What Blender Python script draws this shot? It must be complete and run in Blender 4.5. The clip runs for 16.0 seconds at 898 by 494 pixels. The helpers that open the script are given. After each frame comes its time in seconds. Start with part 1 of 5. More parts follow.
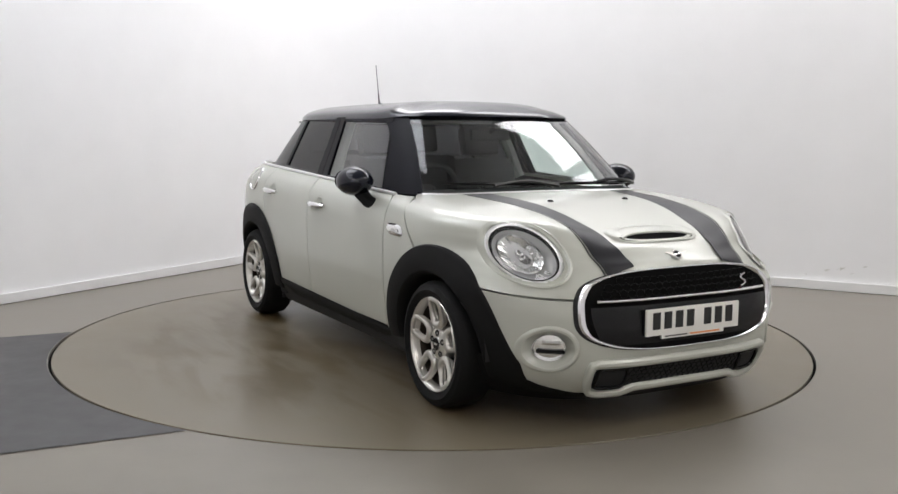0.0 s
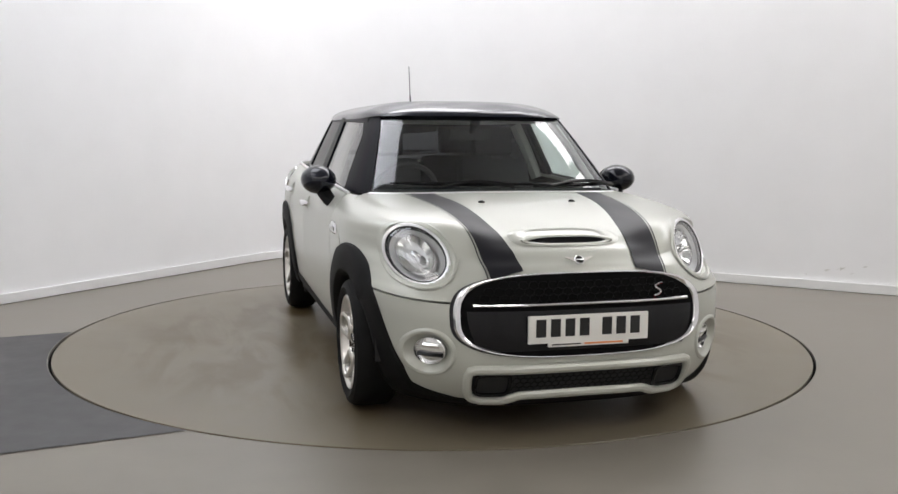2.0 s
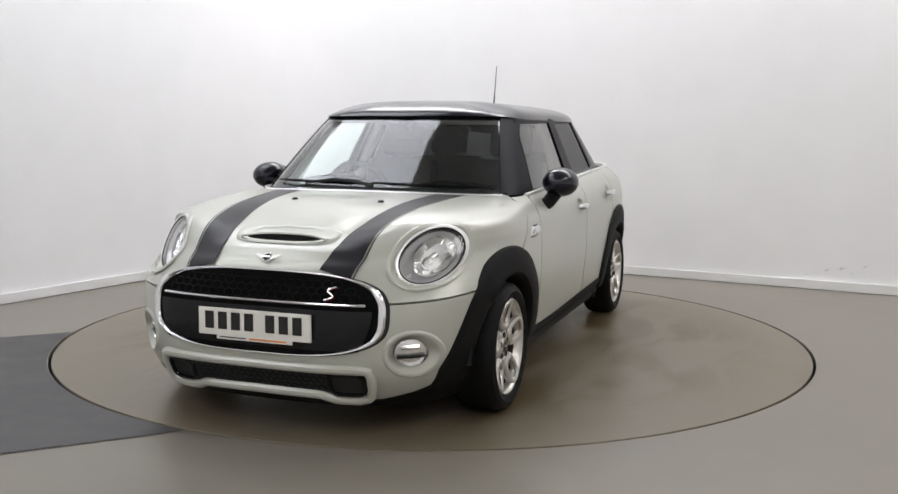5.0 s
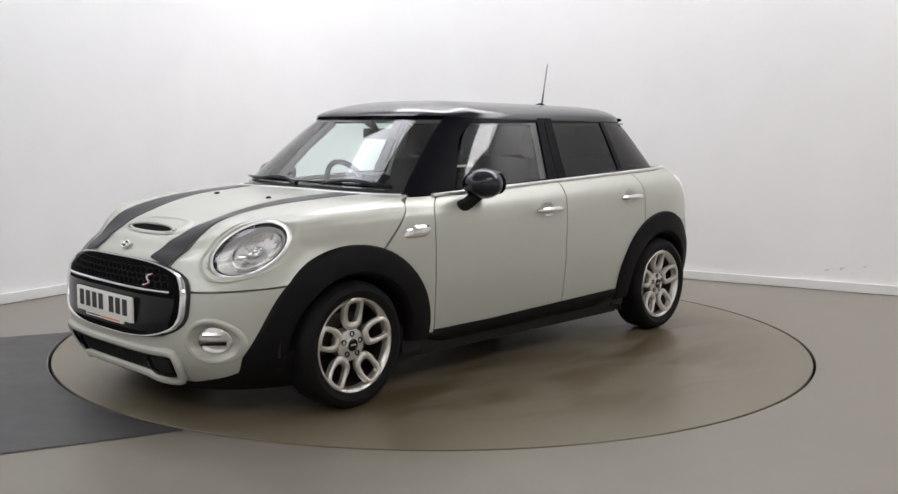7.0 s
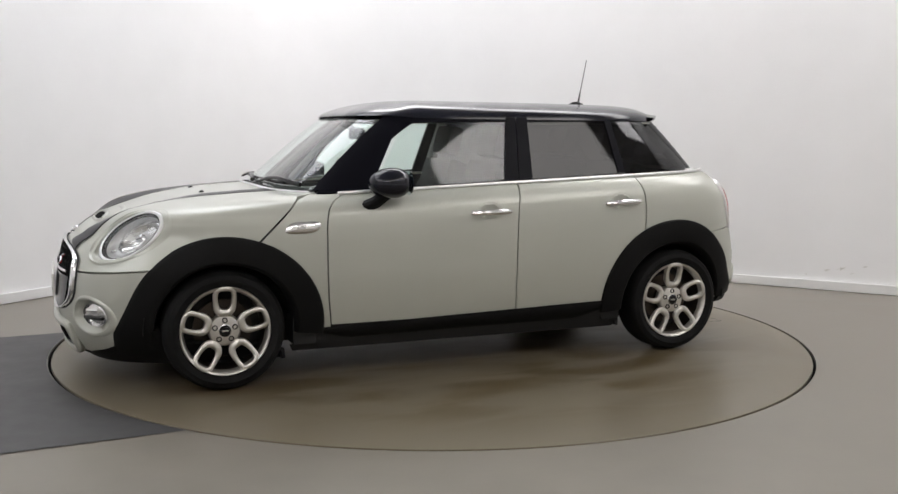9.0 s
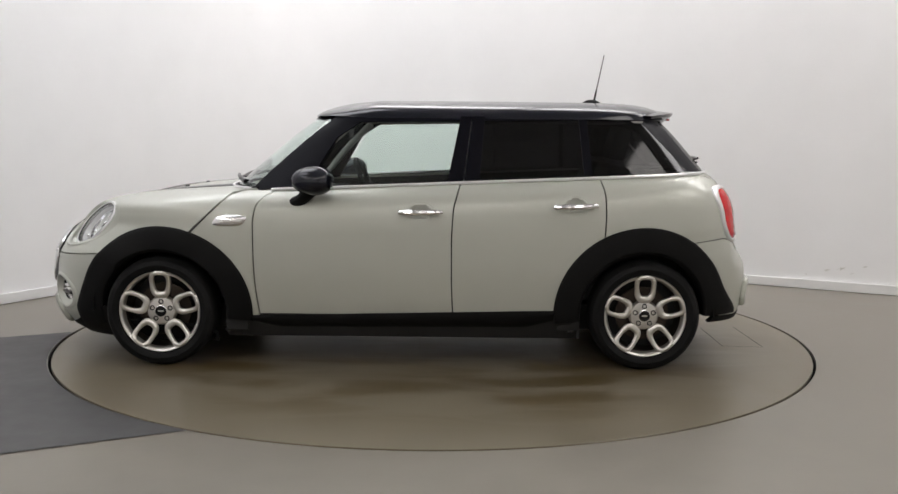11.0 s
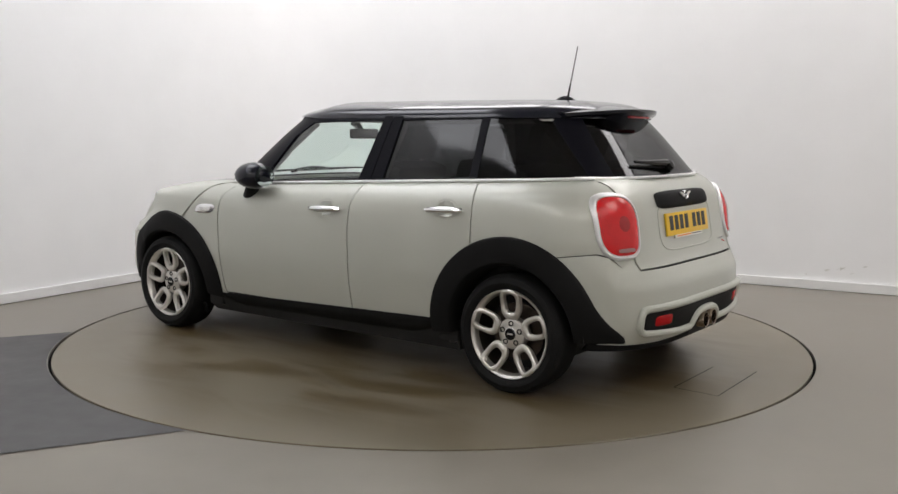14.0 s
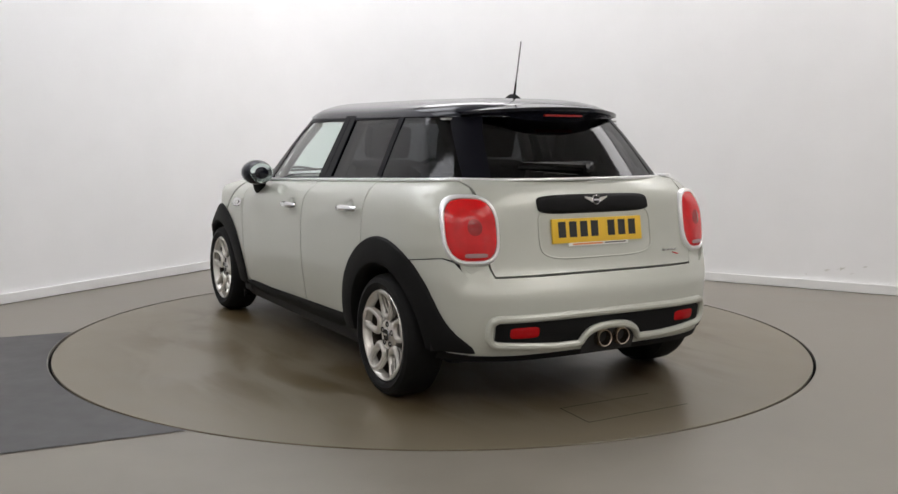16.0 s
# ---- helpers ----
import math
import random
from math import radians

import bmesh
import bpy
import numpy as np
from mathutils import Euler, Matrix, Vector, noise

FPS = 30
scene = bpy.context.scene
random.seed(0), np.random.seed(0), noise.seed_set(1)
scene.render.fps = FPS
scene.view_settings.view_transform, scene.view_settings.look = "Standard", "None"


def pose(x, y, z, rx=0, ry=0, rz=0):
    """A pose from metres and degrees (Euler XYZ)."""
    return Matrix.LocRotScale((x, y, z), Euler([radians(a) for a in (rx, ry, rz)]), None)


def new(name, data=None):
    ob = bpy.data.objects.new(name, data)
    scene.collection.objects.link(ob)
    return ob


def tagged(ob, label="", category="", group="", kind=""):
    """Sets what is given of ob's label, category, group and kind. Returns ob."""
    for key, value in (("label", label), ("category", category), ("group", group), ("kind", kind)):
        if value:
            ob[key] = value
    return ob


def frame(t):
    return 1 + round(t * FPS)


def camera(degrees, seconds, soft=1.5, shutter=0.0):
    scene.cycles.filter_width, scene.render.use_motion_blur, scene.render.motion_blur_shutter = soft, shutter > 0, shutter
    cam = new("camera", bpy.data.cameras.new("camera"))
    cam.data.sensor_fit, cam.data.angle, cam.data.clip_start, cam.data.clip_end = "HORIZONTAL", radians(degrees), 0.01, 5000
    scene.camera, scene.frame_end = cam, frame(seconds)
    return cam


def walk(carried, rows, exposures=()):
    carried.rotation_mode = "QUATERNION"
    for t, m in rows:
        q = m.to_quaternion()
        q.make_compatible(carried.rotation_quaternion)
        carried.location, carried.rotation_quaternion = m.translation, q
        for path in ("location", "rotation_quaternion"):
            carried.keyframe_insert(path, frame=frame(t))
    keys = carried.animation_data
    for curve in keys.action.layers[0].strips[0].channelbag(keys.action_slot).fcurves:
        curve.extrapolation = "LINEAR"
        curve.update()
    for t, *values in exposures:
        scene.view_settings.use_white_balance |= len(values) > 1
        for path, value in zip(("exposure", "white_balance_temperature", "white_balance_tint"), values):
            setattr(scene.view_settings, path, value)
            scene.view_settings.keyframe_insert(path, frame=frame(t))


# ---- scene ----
# ---------------------------------------------------------------- camera (it stands still; the turntable turns)
cam = camera(50.63, 16.0)
EYE = pose(0, -5.854, 1.244, 90 - 6.839, 0, -0.852) @ pose(0, 0, 0, 0, 0, 0.432)
walk(cam, [(0, EYE), (16, EYE)], [(0, 0.06, 6400, 10), (5, 0.05, 6400, 10), (9, 0.0, 6480, 10), (12, -0.06, 6590, 10), (16, -0.03, 6520, 10)])

# ---------------------------------------------------------------- light
world = bpy.data.worlds.new("world")
scene.world = world
world.use_nodes = True
world.node_tree.nodes["Background"].inputs[0].default_value = (0.02, 0.02, 0.022, 1)
world.node_tree.nodes["Background"].inputs[1].default_value = 1.0
PANEL_GLOW = 4.05


# ---------------------------------------------------------------- materials
def material(name, colour, rough=0.5, metal=0.0, coat=0.0, spec=0.5, vary=0.0, scale=8.0, bump=0.0, bump_scale=60.0, rvary=0.0, emit=0.0, coat_rough=0.04):
    """A Principled surface with two scales of variation in colour, gloss and relief."""
    m = bpy.data.materials.new(name)
    m.use_nodes = True
    t = m.node_tree
    b = t.nodes["Principled BSDF"]
    b.inputs["Base Color"].default_value = (*colour, 1)
    b.inputs["Roughness"].default_value = rough
    b.inputs["Metallic"].default_value = metal
    b.inputs["Coat Weight"].default_value = coat
    b.inputs["Coat Roughness"].default_value = coat_rough
    b.inputs["Specular IOR Level"].default_value = spec
    if emit:
        b.inputs["Emission Color"].default_value = (*colour, 1)
        b.inputs["Emission Strength"].default_value = emit
    if vary or rvary or bump:
        co = t.nodes.new("ShaderNodeTexCoord")
    if vary or rvary:
        n1 = t.nodes.new("ShaderNodeTexNoise")
        n1.inputs["Scale"].default_value, n1.inputs["Detail"].default_value = scale, 6
        n2 = t.nodes.new("ShaderNodeTexNoise")
        n2.inputs["Scale"].default_value, n2.inputs["Detail"].default_value = scale * 0.17, 3
        add = t.nodes.new("ShaderNodeMath")
        add.operation = "ADD"
        for n in (n1, n2):
            t.links.new(co.outputs["Object"], n.inputs["Vector"])
        t.links.new(n1.outputs["Fac"], add.inputs[0])
        t.links.new(n2.outputs["Fac"], add.inputs[1])
    if vary:
        ramp = t.nodes.new("ShaderNodeMapRange")
        ramp.inputs["From Min"].default_value, ramp.inputs["From Max"].default_value = 0.7, 1.3
        ramp.inputs["To Min"].default_value, ramp.inputs["To Max"].default_value = 1 - vary, 1 + vary
        t.links.new(add.outputs[0], ramp.inputs["Value"])
        mul = t.nodes.new("ShaderNodeVectorMath")
        mul.operation = "SCALE"
        mul.inputs[0].default_value = colour
        t.links.new(ramp.outputs[0], mul.inputs["Scale"])
        t.links.new(mul.outputs[0], b.inputs["Base Color"])
    if rvary:
        r2 = t.nodes.new("ShaderNodeMapRange")
        r2.inputs["From Min"].default_value, r2.inputs["From Max"].default_value = 0.7, 1.3
        r2.inputs["To Min"].default_value, r2.inputs["To Max"].default_value = max(rough - rvary, 0.02), min(rough + rvary, 1)
        t.links.new(add.outputs[0], r2.inputs["Value"])
        t.links.new(r2.outputs[0], b.inputs["Roughness"])
    if bump:
        nb = t.nodes.new("ShaderNodeTexNoise")
        nb.inputs["Scale"].default_value, nb.inputs["Detail"].default_value = bump_scale, 4
        t.links.new(co.outputs["Object"], nb.inputs["Vector"])
        bu = t.nodes.new("ShaderNodeBump")
        bu.inputs["Strength"].default_value, bu.inputs["Distance"].default_value = bump, 0.002
        t.links.new(nb.outputs["Fac"], bu.inputs["Height"])
        t.links.new(bu.outputs["Normal"], b.inputs["Normal"])
    return m


def glass(name, tint, gloss=1.0, blur=0.05):
    """A thin pane: tinted see-through, with Fresnel gloss."""
    m = bpy.data.materials.new(name)
    m.use_nodes = True
    t = m.node_tree
    t.nodes.remove(t.nodes["Principled BSDF"])
    tr = t.nodes.new("ShaderNodeBsdfTransparent")
    tr.inputs[0].default_value = (*tint, 1)
    gl = t.nodes.new("ShaderNodeBsdfGlossy")
    gl.inputs["Roughness"].default_value = blur
    gl.inputs["Color"].default_value = (gloss, gloss, gloss, 1)
    lw = t.nodes.new("ShaderNodeLayerWeight")
    po = t.nodes.new("ShaderNodeMath")
    po.operation, po.inputs[1].default_value = "POWER", 4.0
    fr = t.nodes.new("ShaderNodeMath")
    fr.operation, fr.inputs[1].default_value, fr.inputs[2].default_value = "MULTIPLY_ADD", 0.90, 0.06
    t.links.new(lw.outputs["Facing"], po.inputs[0])
    t.links.new(po.outputs[0], fr.inputs[0])
    mix = t.nodes.new("ShaderNodeMixShader")
    t.links.new(fr.outputs[0], mix.inputs[0])
    t.links.new(tr.outputs[0], mix.inputs[1])
    t.links.new(gl.outputs[0], mix.inputs[2])
    t.links.new(mix.outputs[0], t.nodes["Material Output"].inputs[0])
    return m


M_WALL = material("wall_paint", (0.85, 0.85, 0.85), 0.7, vary=0.02, scale=3, bump=0.12, bump_scale=90)
M_WALL_GREY = material("wall_paint_grey", (0.80, 0.80, 0.80), 0.7, vary=0.05, scale=3)
M_TRIM = material("bright_trim", (0.86, 0.86, 0.86), 0.28, 0.5)
M_SCUFF = material("scuffed_paint", (0.66, 0.65, 0.62), 0.7, vary=0.1, scale=30)
M_SKIRT = material("skirting_gloss", (0.78, 0.78, 0.77), 0.35, vary=0.04, scale=6)
M_CEIL = material("ceiling_paint", (0.62, 0.62, 0.62), 0.8, vary=0.03, scale=3)
M_FLOOR = material("floor_epoxy", (0.192, 0.174, 0.145), 0.39, vary=0.09, scale=5, bump=0.06, bump_scale=35, rvary=0.03)
M_DISC = material("turntable_epoxy", (0.148, 0.125, 0.086), 0.33, vary=0.08, scale=4, bump=0.04, bump_scale=30, rvary=0.03)
M_DARK_FLOOR = material("dark_floor_vinyl", (0.046, 0.045, 0.045), 0.5, vary=0.2, scale=7, bump=0.1, bump_scale=50, rvary=0.08)
M_GAP = material("gap_black", (0.012, 0.012, 0.012), 0.7)
M_SEAL = material("joint_black", (0.006, 0.006, 0.006), 0.95, spec=0.05)


def add_scuffs(m, inner, outer):
    """Brown tyre scuffs and dried-water stains on the turntable, in the ring where the wheels stand."""
    t = m.node_tree
    b = t.nodes["Principled BSDF"]
    src = b.inputs["Base Color"].links[0].from_socket
    co = t.nodes.new("ShaderNodeTexCoord")
    mp = t.nodes.new("ShaderNodeMapping")
    mp.inputs["Scale"].default_value = (0.7, 2.2, 1)
    n = t.nodes.new("ShaderNodeTexNoise")
    n.inputs["Scale"].default_value, n.inputs["Detail"].default_value, n.inputs["Distortion"].default_value = 1.6, 5, 0.8
    t.links.new(co.outputs["Object"], mp.inputs[0])
    t.links.new(mp.outputs[0], n.inputs["Vector"])
    r = t.nodes.new("ShaderNodeMapRange")
    r.interpolation_type = "SMOOTHSTEP"
    r.inputs["From Min"].default_value, r.inputs["From Max"].default_value = 0.40, 0.64
    r.inputs["To Max"].default_value = 0.9
    t.links.new(n.outputs["Fac"], r.inputs["Value"])
    ln = t.nodes.new("ShaderNodeVectorMath")
    ln.operation = "LENGTH"
    t.links.new(co.outputs["Object"], ln.inputs[0])
    k = t.nodes.new("ShaderNodeMapRange")
    k.interpolation_type = "SMOOTHSTEP"
    k.inputs["From Min"].default_value, k.inputs["From Max"].default_value = outer, inner
    t.links.new(ln.outputs["Value"], k.inputs["Value"])
    mu = t.nodes.new("ShaderNodeMath")
    mu.operation = "MULTIPLY"
    t.links.new(r.outputs[0], mu.inputs[0])
    t.links.new(k.outputs[0], mu.inputs[1])
    mx = t.nodes.new("ShaderNodeMix")
    mx.data_type = "RGBA"
    mx.inputs["B"].default_value = (0.078, 0.054, 0.021, 1)
    t.links.new(mu.outputs[0], mx.inputs["Factor"])
    t.links.new(src, mx.inputs["A"])
    t.links.new(mx.outputs["Result"], b.inputs["Base Color"])


add_scuffs(M_DISC, 1.5, 2.15)
M_PAINT = material("silver_paint", (0.478, 0.488, 0.432), 0.40, 0.22, 0.5, vary=0.02, scale=3, coat_rough=0.10)
M_ROOF = material("black_paint", (0.008, 0.009, 0.016), 0.14, 0.0, 0.0, spec=0.45)
M_PILLAR = material("pillar_black", (0.006, 0.006, 0.009), 0.34, spec=0.06)
M_GLOSS = material("gloss_black", (0.006, 0.006, 0.007), 0.18, 0.0, 0.0, spec=0.3)
M_PLASTIC = material("black_plastic", (0.007, 0.007, 0.007), 0.6, spec=0.12, bump=0.2, bump_scale=300, vary=0.12, scale=12)
M_RUBBER = material("tyre_rubber", (0.007, 0.007, 0.007), 0.65, spec=0.15, vary=0.25, scale=20, bump=0.1, bump_scale=120)
M_STRIPE = material("black_stripe", (0.014, 0.014, 0.017), 0.36, 0.0, 0.0, spec=0.22)
M_CHROME = material("chrome", (0.80, 0.80, 0.81), 0.14, 1.0)
M_SATIN = material("satin_chrome", (0.80, 0.80, 0.80), 0.38, 0.75)
M_ALLOY = material("alloy_silver", (0.64, 0.62, 0.58), 0.32, 0.85, 0.3, vary=0.05, scale=10)
M_ROD = material("antenna_metal", (0.16, 0.16, 0.165), 0.4, 0.5)
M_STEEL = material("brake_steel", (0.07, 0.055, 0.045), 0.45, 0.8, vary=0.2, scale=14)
M_INNER = material("interior_trim", (0.02, 0.02, 0.021), 0.65, spec=0.3, vary=0.15, scale=12)
M_SEAT = material("seat_cloth", (0.02, 0.02, 0.022), 0.85, vary=0.2, scale=30)
M_LINING = material("headlining", (0.35, 0.35, 0.33), 0.9, vary=0.05, scale=10)
M_WHITE = material("plate_white", (0.78, 0.77, 0.72), 0.35)
M_YELLOW = material("plate_yellow", (0.80, 0.50, 0.03), 0.35)
M_INK = material("plate_ink", (0.012, 0.012, 0.012), 0.4)
M_ORANGE = material("orange_print", (0.75, 0.25, 0.06), 0.4)
M_RED = material("red_lens", (0.60, 0.007, 0.009), 0.2, 0.0, 0.0, vary=0.1, scale=25)
M_RED_DARK = material("dark_red_lens", (0.30, 0.004, 0.005), 0.2, 0.0, 0.35)
M_REFLECT = material("lamp_reflector", (0.88, 0.88, 0.86), 0.16, 0.85)
M_MIRROR = material("mirror_glass", (0.62, 0.70, 0.68), 0.02, 1.0)
M_REVERSE = material("reversing_lens", (0.36, 0.20, 0.20), 0.25)
M_FOG_RED = material("fog_red_lens", (0.36, 0.003, 0.005), 0.25, 0.0, 0.0, spec=0.25)
M_BEZEL = material("lamp_bezel_grey", (0.68, 0.68, 0.68), 0.32, 0.35)
M_EXHAUST = material("exhaust_tip", (0.5, 0.42, 0.35), 0.2, 1.0)
M_PANEL_BRIGHT = material("lamp_diffuser", (0.985, 0.965, 0.975), 0.5, emit=PANEL_GLOW * 1.70)
M_PANEL_COOL = material("cool_lamp_diffuser", (0.94, 0.95, 1.0), 0.5, emit=PANEL_GLOW)
M_PANEL_WARM = material("warm_lamp_diffuser", (1.0, 0.962, 0.938), 0.5, emit=PANEL_GLOW)
M_GLASS = glass("clear_glass", (0.87, 0.95, 0.92))
M_PRIVACY = glass("privacy_glass", (0.05, 0.05, 0.055), 0.5, 0.06)
M_LENS = glass("lamp_lens", (0.93, 0.94, 0.94))


# ---------------------------------------------------------------- building helpers
def part(name, geo, mat, parent=None, label="", sharp=32):
    """One mesh object from (verts, faces), under its thing or part."""
    v, f = geo
    me = bpy.data.meshes.new(name)
    me.from_pydata([tuple(p) for p in v], [], f)
    me.materials.append(mat)
    bm = bmesh.new()
    bm.from_mesh(me)
    bmesh.ops.remove_doubles(bm, verts=bm.verts, dist=1e-6)
    bm.to_mesh(me)
    bm.free()
    me.polygons.foreach_set("use_smooth", [True] * len(me.polygons))
    me.set_sharp_from_angle(angle=radians(sharp))
    ob = new(name, me)
    ob.parent = parent
    return tagged(ob, label)


def join(*geos):
    v, f = [], []
    for gv, gf in geos:
        n = len(v)
        v += [tuple(p) for p in gv]
        f += [tuple(i + n for i in q) for q in gf]
    return v, f


def moved(geo, m):
    return [tuple(m @ Vector(p)) for p in geo[0]], geo[1]


def flipped(geo):
    """The mirror image across the car's middle plane."""
    return [(p[0], -p[1], p[2]) for p in geo[0]], [tuple(reversed(q)) for q in geo[1]]


def side_of(geo, s):
    return geo if s > 0 else flipped(geo)


def quads(nu, nv, close_u=False, close_v=False, keep=None):
    f = []
    for i in range(nu if close_u else nu - 1):
        for j in range(nv if close_v else nv - 1):
            if keep is None or keep[i, j]:
                a, b = i * nv + j, ((i + 1) % nu) * nv + j
                c, d = ((i + 1) % nu) * nv + (j + 1) % nv, i * nv + (j + 1) % nv
                f.append((a, b, c, d))
    return f


def normals(P):
    n = np.cross(np.gradient(P, axis=0), np.gradient(P, axis=1))
    return n / np.maximum(np.linalg.norm(n, axis=2, keepdims=True), 1e-9)


def sheet(P, out, thick=0.012, off=0.0, hole=None, bevel=0.002):
    """A panel from a grid of points: its face, rolled edges and returns. out: a point or axis that the face looks away from."""
    P = np.array(P, float)
    n = normals(P)
    s = np.sign(np.sum(n * (P - np.array(out)), axis=2).sum())
    n = n * s
    Q = P + n * off
    nu, nv = Q.shape[:2]
    keep = None
    if hole is not None:
        C = (Q[1:, 1:] + Q[:-1, :-1] + Q[1:, :-1] + Q[:-1, 1:]) / 4
        keep = ~hole(C)
    v = Q.reshape(-1, 3).tolist()
    f = quads(nu, nv, keep=keep)
    if thick:
        ring = [(i, 0) for i in range(nu)] + [(nu - 1, j) for j in range(1, nv)] + [(i, nv - 1) for i in range(nu - 2, -1, -1)] + [(0, j) for j in range(nv - 2, 0, -1)]
        b = len(v)
        for i, j in ring:
            v.append((Q[i, j] - n[i, j] * thick).tolist())
        for k in range(len(ring)):
            k2 = (k + 1) % len(ring)
            i, j = ring[k]
            i2, j2 = ring[k2]
            if keep is not None and not keep[min(i, i2, nu - 2), min(j, j2, nv - 2)]:
                continue
            f.append((i2 * nv + j2, i * nv + j, b + k, b + k2))
    if s < 0:
        f = [tuple(reversed(q)) for q in f]
    return v, f


def tube(path, r, n=8, closed=False, flat=1.0, up=(0, 0, 1)):
    """A bar along a path; r: radius or radii."""
    P = np.array(path, float)
    k = len(P)
    T = np.roll(P, -1, 0) - np.roll(P, 1, 0) if closed else np.gradient(P, axis=0)
    T /= np.maximum(np.linalg.norm(T, axis=1, keepdims=True), 1e-9)
    U = np.array(up, float)
    A = np.cross(T, U)
    A /= np.maximum(np.linalg.norm(A, axis=1, keepdims=True), 1e-9)
    B = np.cross(A, T)
    R = np.broadcast_to(np.array(r, float), (k,))
    a = np.linspace(0, 2 * np.pi, n, endpoint=False)
    V = P[:, None] + R[:, None, None] * (A[:, None] * np.cos(a)[None, :, None] + flat * B[:, None] * np.sin(a)[None, :, None])
    f = quads(k, n, closed, True)
    if not closed:
        f += [tuple(range(n - 1, -1, -1)), tuple((k - 1) * n + i for i in range(n))]
    return V.reshape(-1, 3).tolist(), f


def lathe(profile, n=48, axis="y"):
    """A turned body: profile of (radius, along the axis)."""
    a = np.linspace(0, 2 * np.pi, n, endpoint=False)
    v = []
    for r, h in profile:
        for t in a:
            v.append((r * math.cos(t), h, r * math.sin(t)) if axis == "y" else (r * math.cos(t), r * math.sin(t), h))
    return v, quads(len(profile), n, False, True)


def box(x0, x1, y0, y1, z0, z1, bevel=0.004):
    """A block with chamfered edges."""
    bm = bmesh.new()
    bmesh.ops.create_cube(bm, size=1)
    for w in bm.verts:
        w.co = Vector(((x0 + x1) / 2 + w.co.x * (x1 - x0), (y0 + y1) / 2 + w.co.y * (y1 - y0), (z0 + z1) / 2 + w.co.z * (z1 - z0)))
    if bevel:
        bmesh.ops.bevel(bm, geom=bm.edges[:], offset=bevel, segments=2, affect="EDGES", profile=0.7)
    bm.verts.index_update()
    g = [tuple(w.co) for w in bm.verts], [tuple(w.index for w in p.verts) for p in bm.faces]
    bm.free()
    return g


def curve(xs, ys):
    """A smooth monotone curve through a few stations."""
    o = np.argsort(xs)
    X, Y = np.array(xs, float)[o], np.array(ys, float)[o]
    h, d = np.diff(X), np.diff(Y) / np.diff(X)
    m = np.zeros(len(X))
    m[0], m[-1] = d[0], d[-1]
    for i in range(1, len(X) - 1):
        if d[i - 1] * d[i] > 0:
            w1, w2 = 2 * h[i] + h[i - 1], h[i] + 2 * h[i - 1]
            m[i] = (w1 + w2) / (w1 / d[i - 1] + w2 / d[i])

    def at(x):
        x = np.clip(np.asarray(x, float), X[0], X[-1])
        i = np.clip(np.searchsorted(X, x) - 1, 0, len(X) - 2)
        t = (x - X[i]) / h[i]
        return (2 * t**3 - 3 * t**2 + 1) * Y[i] + (t**3 - 2 * t**2 + t) * h[i] * m[i] + (-2 * t**3 + 3 * t**2) * Y[i + 1] + (t**3 - t**2) * h[i] * m[i + 1]

    return at


def resample(poly, n):
    poly = np.array(poly, float)
    d = np.concatenate([[0], np.cumsum(np.linalg.norm(np.diff(poly, axis=0), axis=1))])
    s = np.linspace(0, d[-1], n)
    return np.stack([np.interp(s, d, poly[:, k]) for k in range(poly.shape[1])], 1)


# ---------------------------------------------------------------- the room: two white walls that meet in a rounded corner
CORNER = Vector((-1.19, 4.19, 0))
ALONG_L = Vector((-0.503, -0.864, 0))
ALONG_R = Vector((0.871, -0.491, 0))
CEIL_Z = 4.4
ROUND = 1.15


def room_line(inset):
    """The plan of the walls' faces, from the far end of one wall round the corner to that of the other, and back behind the camera."""
    nl, nr = Vector((0.864, -0.503, 0)), Vector((-0.491, -0.871, 0))
    a, b = CORNER + ALONG_L * 6.0, CORNER + ALONG_R * 6.2
    pts = [a + nl * inset]
    for k in range(13):
        u = k / 12
        p = CORNER + ALONG_L * (ROUND * (1 - u) ** 2) + ALONG_R * (ROUND * u**2)
        n = (nl * (1 - u) + nr * u).normalized()
        pts.append(p + n * inset)
    pts.append(b + nr * inset)
    return [(p.x, p.y) for p in pts]


def wall_run(line_in, line_out, z0, z1):
    v, f = [], []
    n = len(line_in)
    for z in (z0, z1):
        v += [(x, y, z) for x, y in line_in] + [(x, y, z) for x, y in line_out]
    for i in range(n - 1):
        a, b = i, i + 1
        f += [(b, a, a + 2 * n, b + 2 * n), (a + n, b + n, b + 3 * n, a + 3 * n), (a + 2 * n, a + 3 * n, b + 3 * n, b + 2 * n), (a, b, b + n, a + n)]
    for a in (0, n - 1):
        f.append((a, a + n, a + 3 * n, a + 2 * n))
    return v, f


def structure(name, geo, mat, label, category):
    return tagged(part(name, geo, mat), label, category, kind="structure")


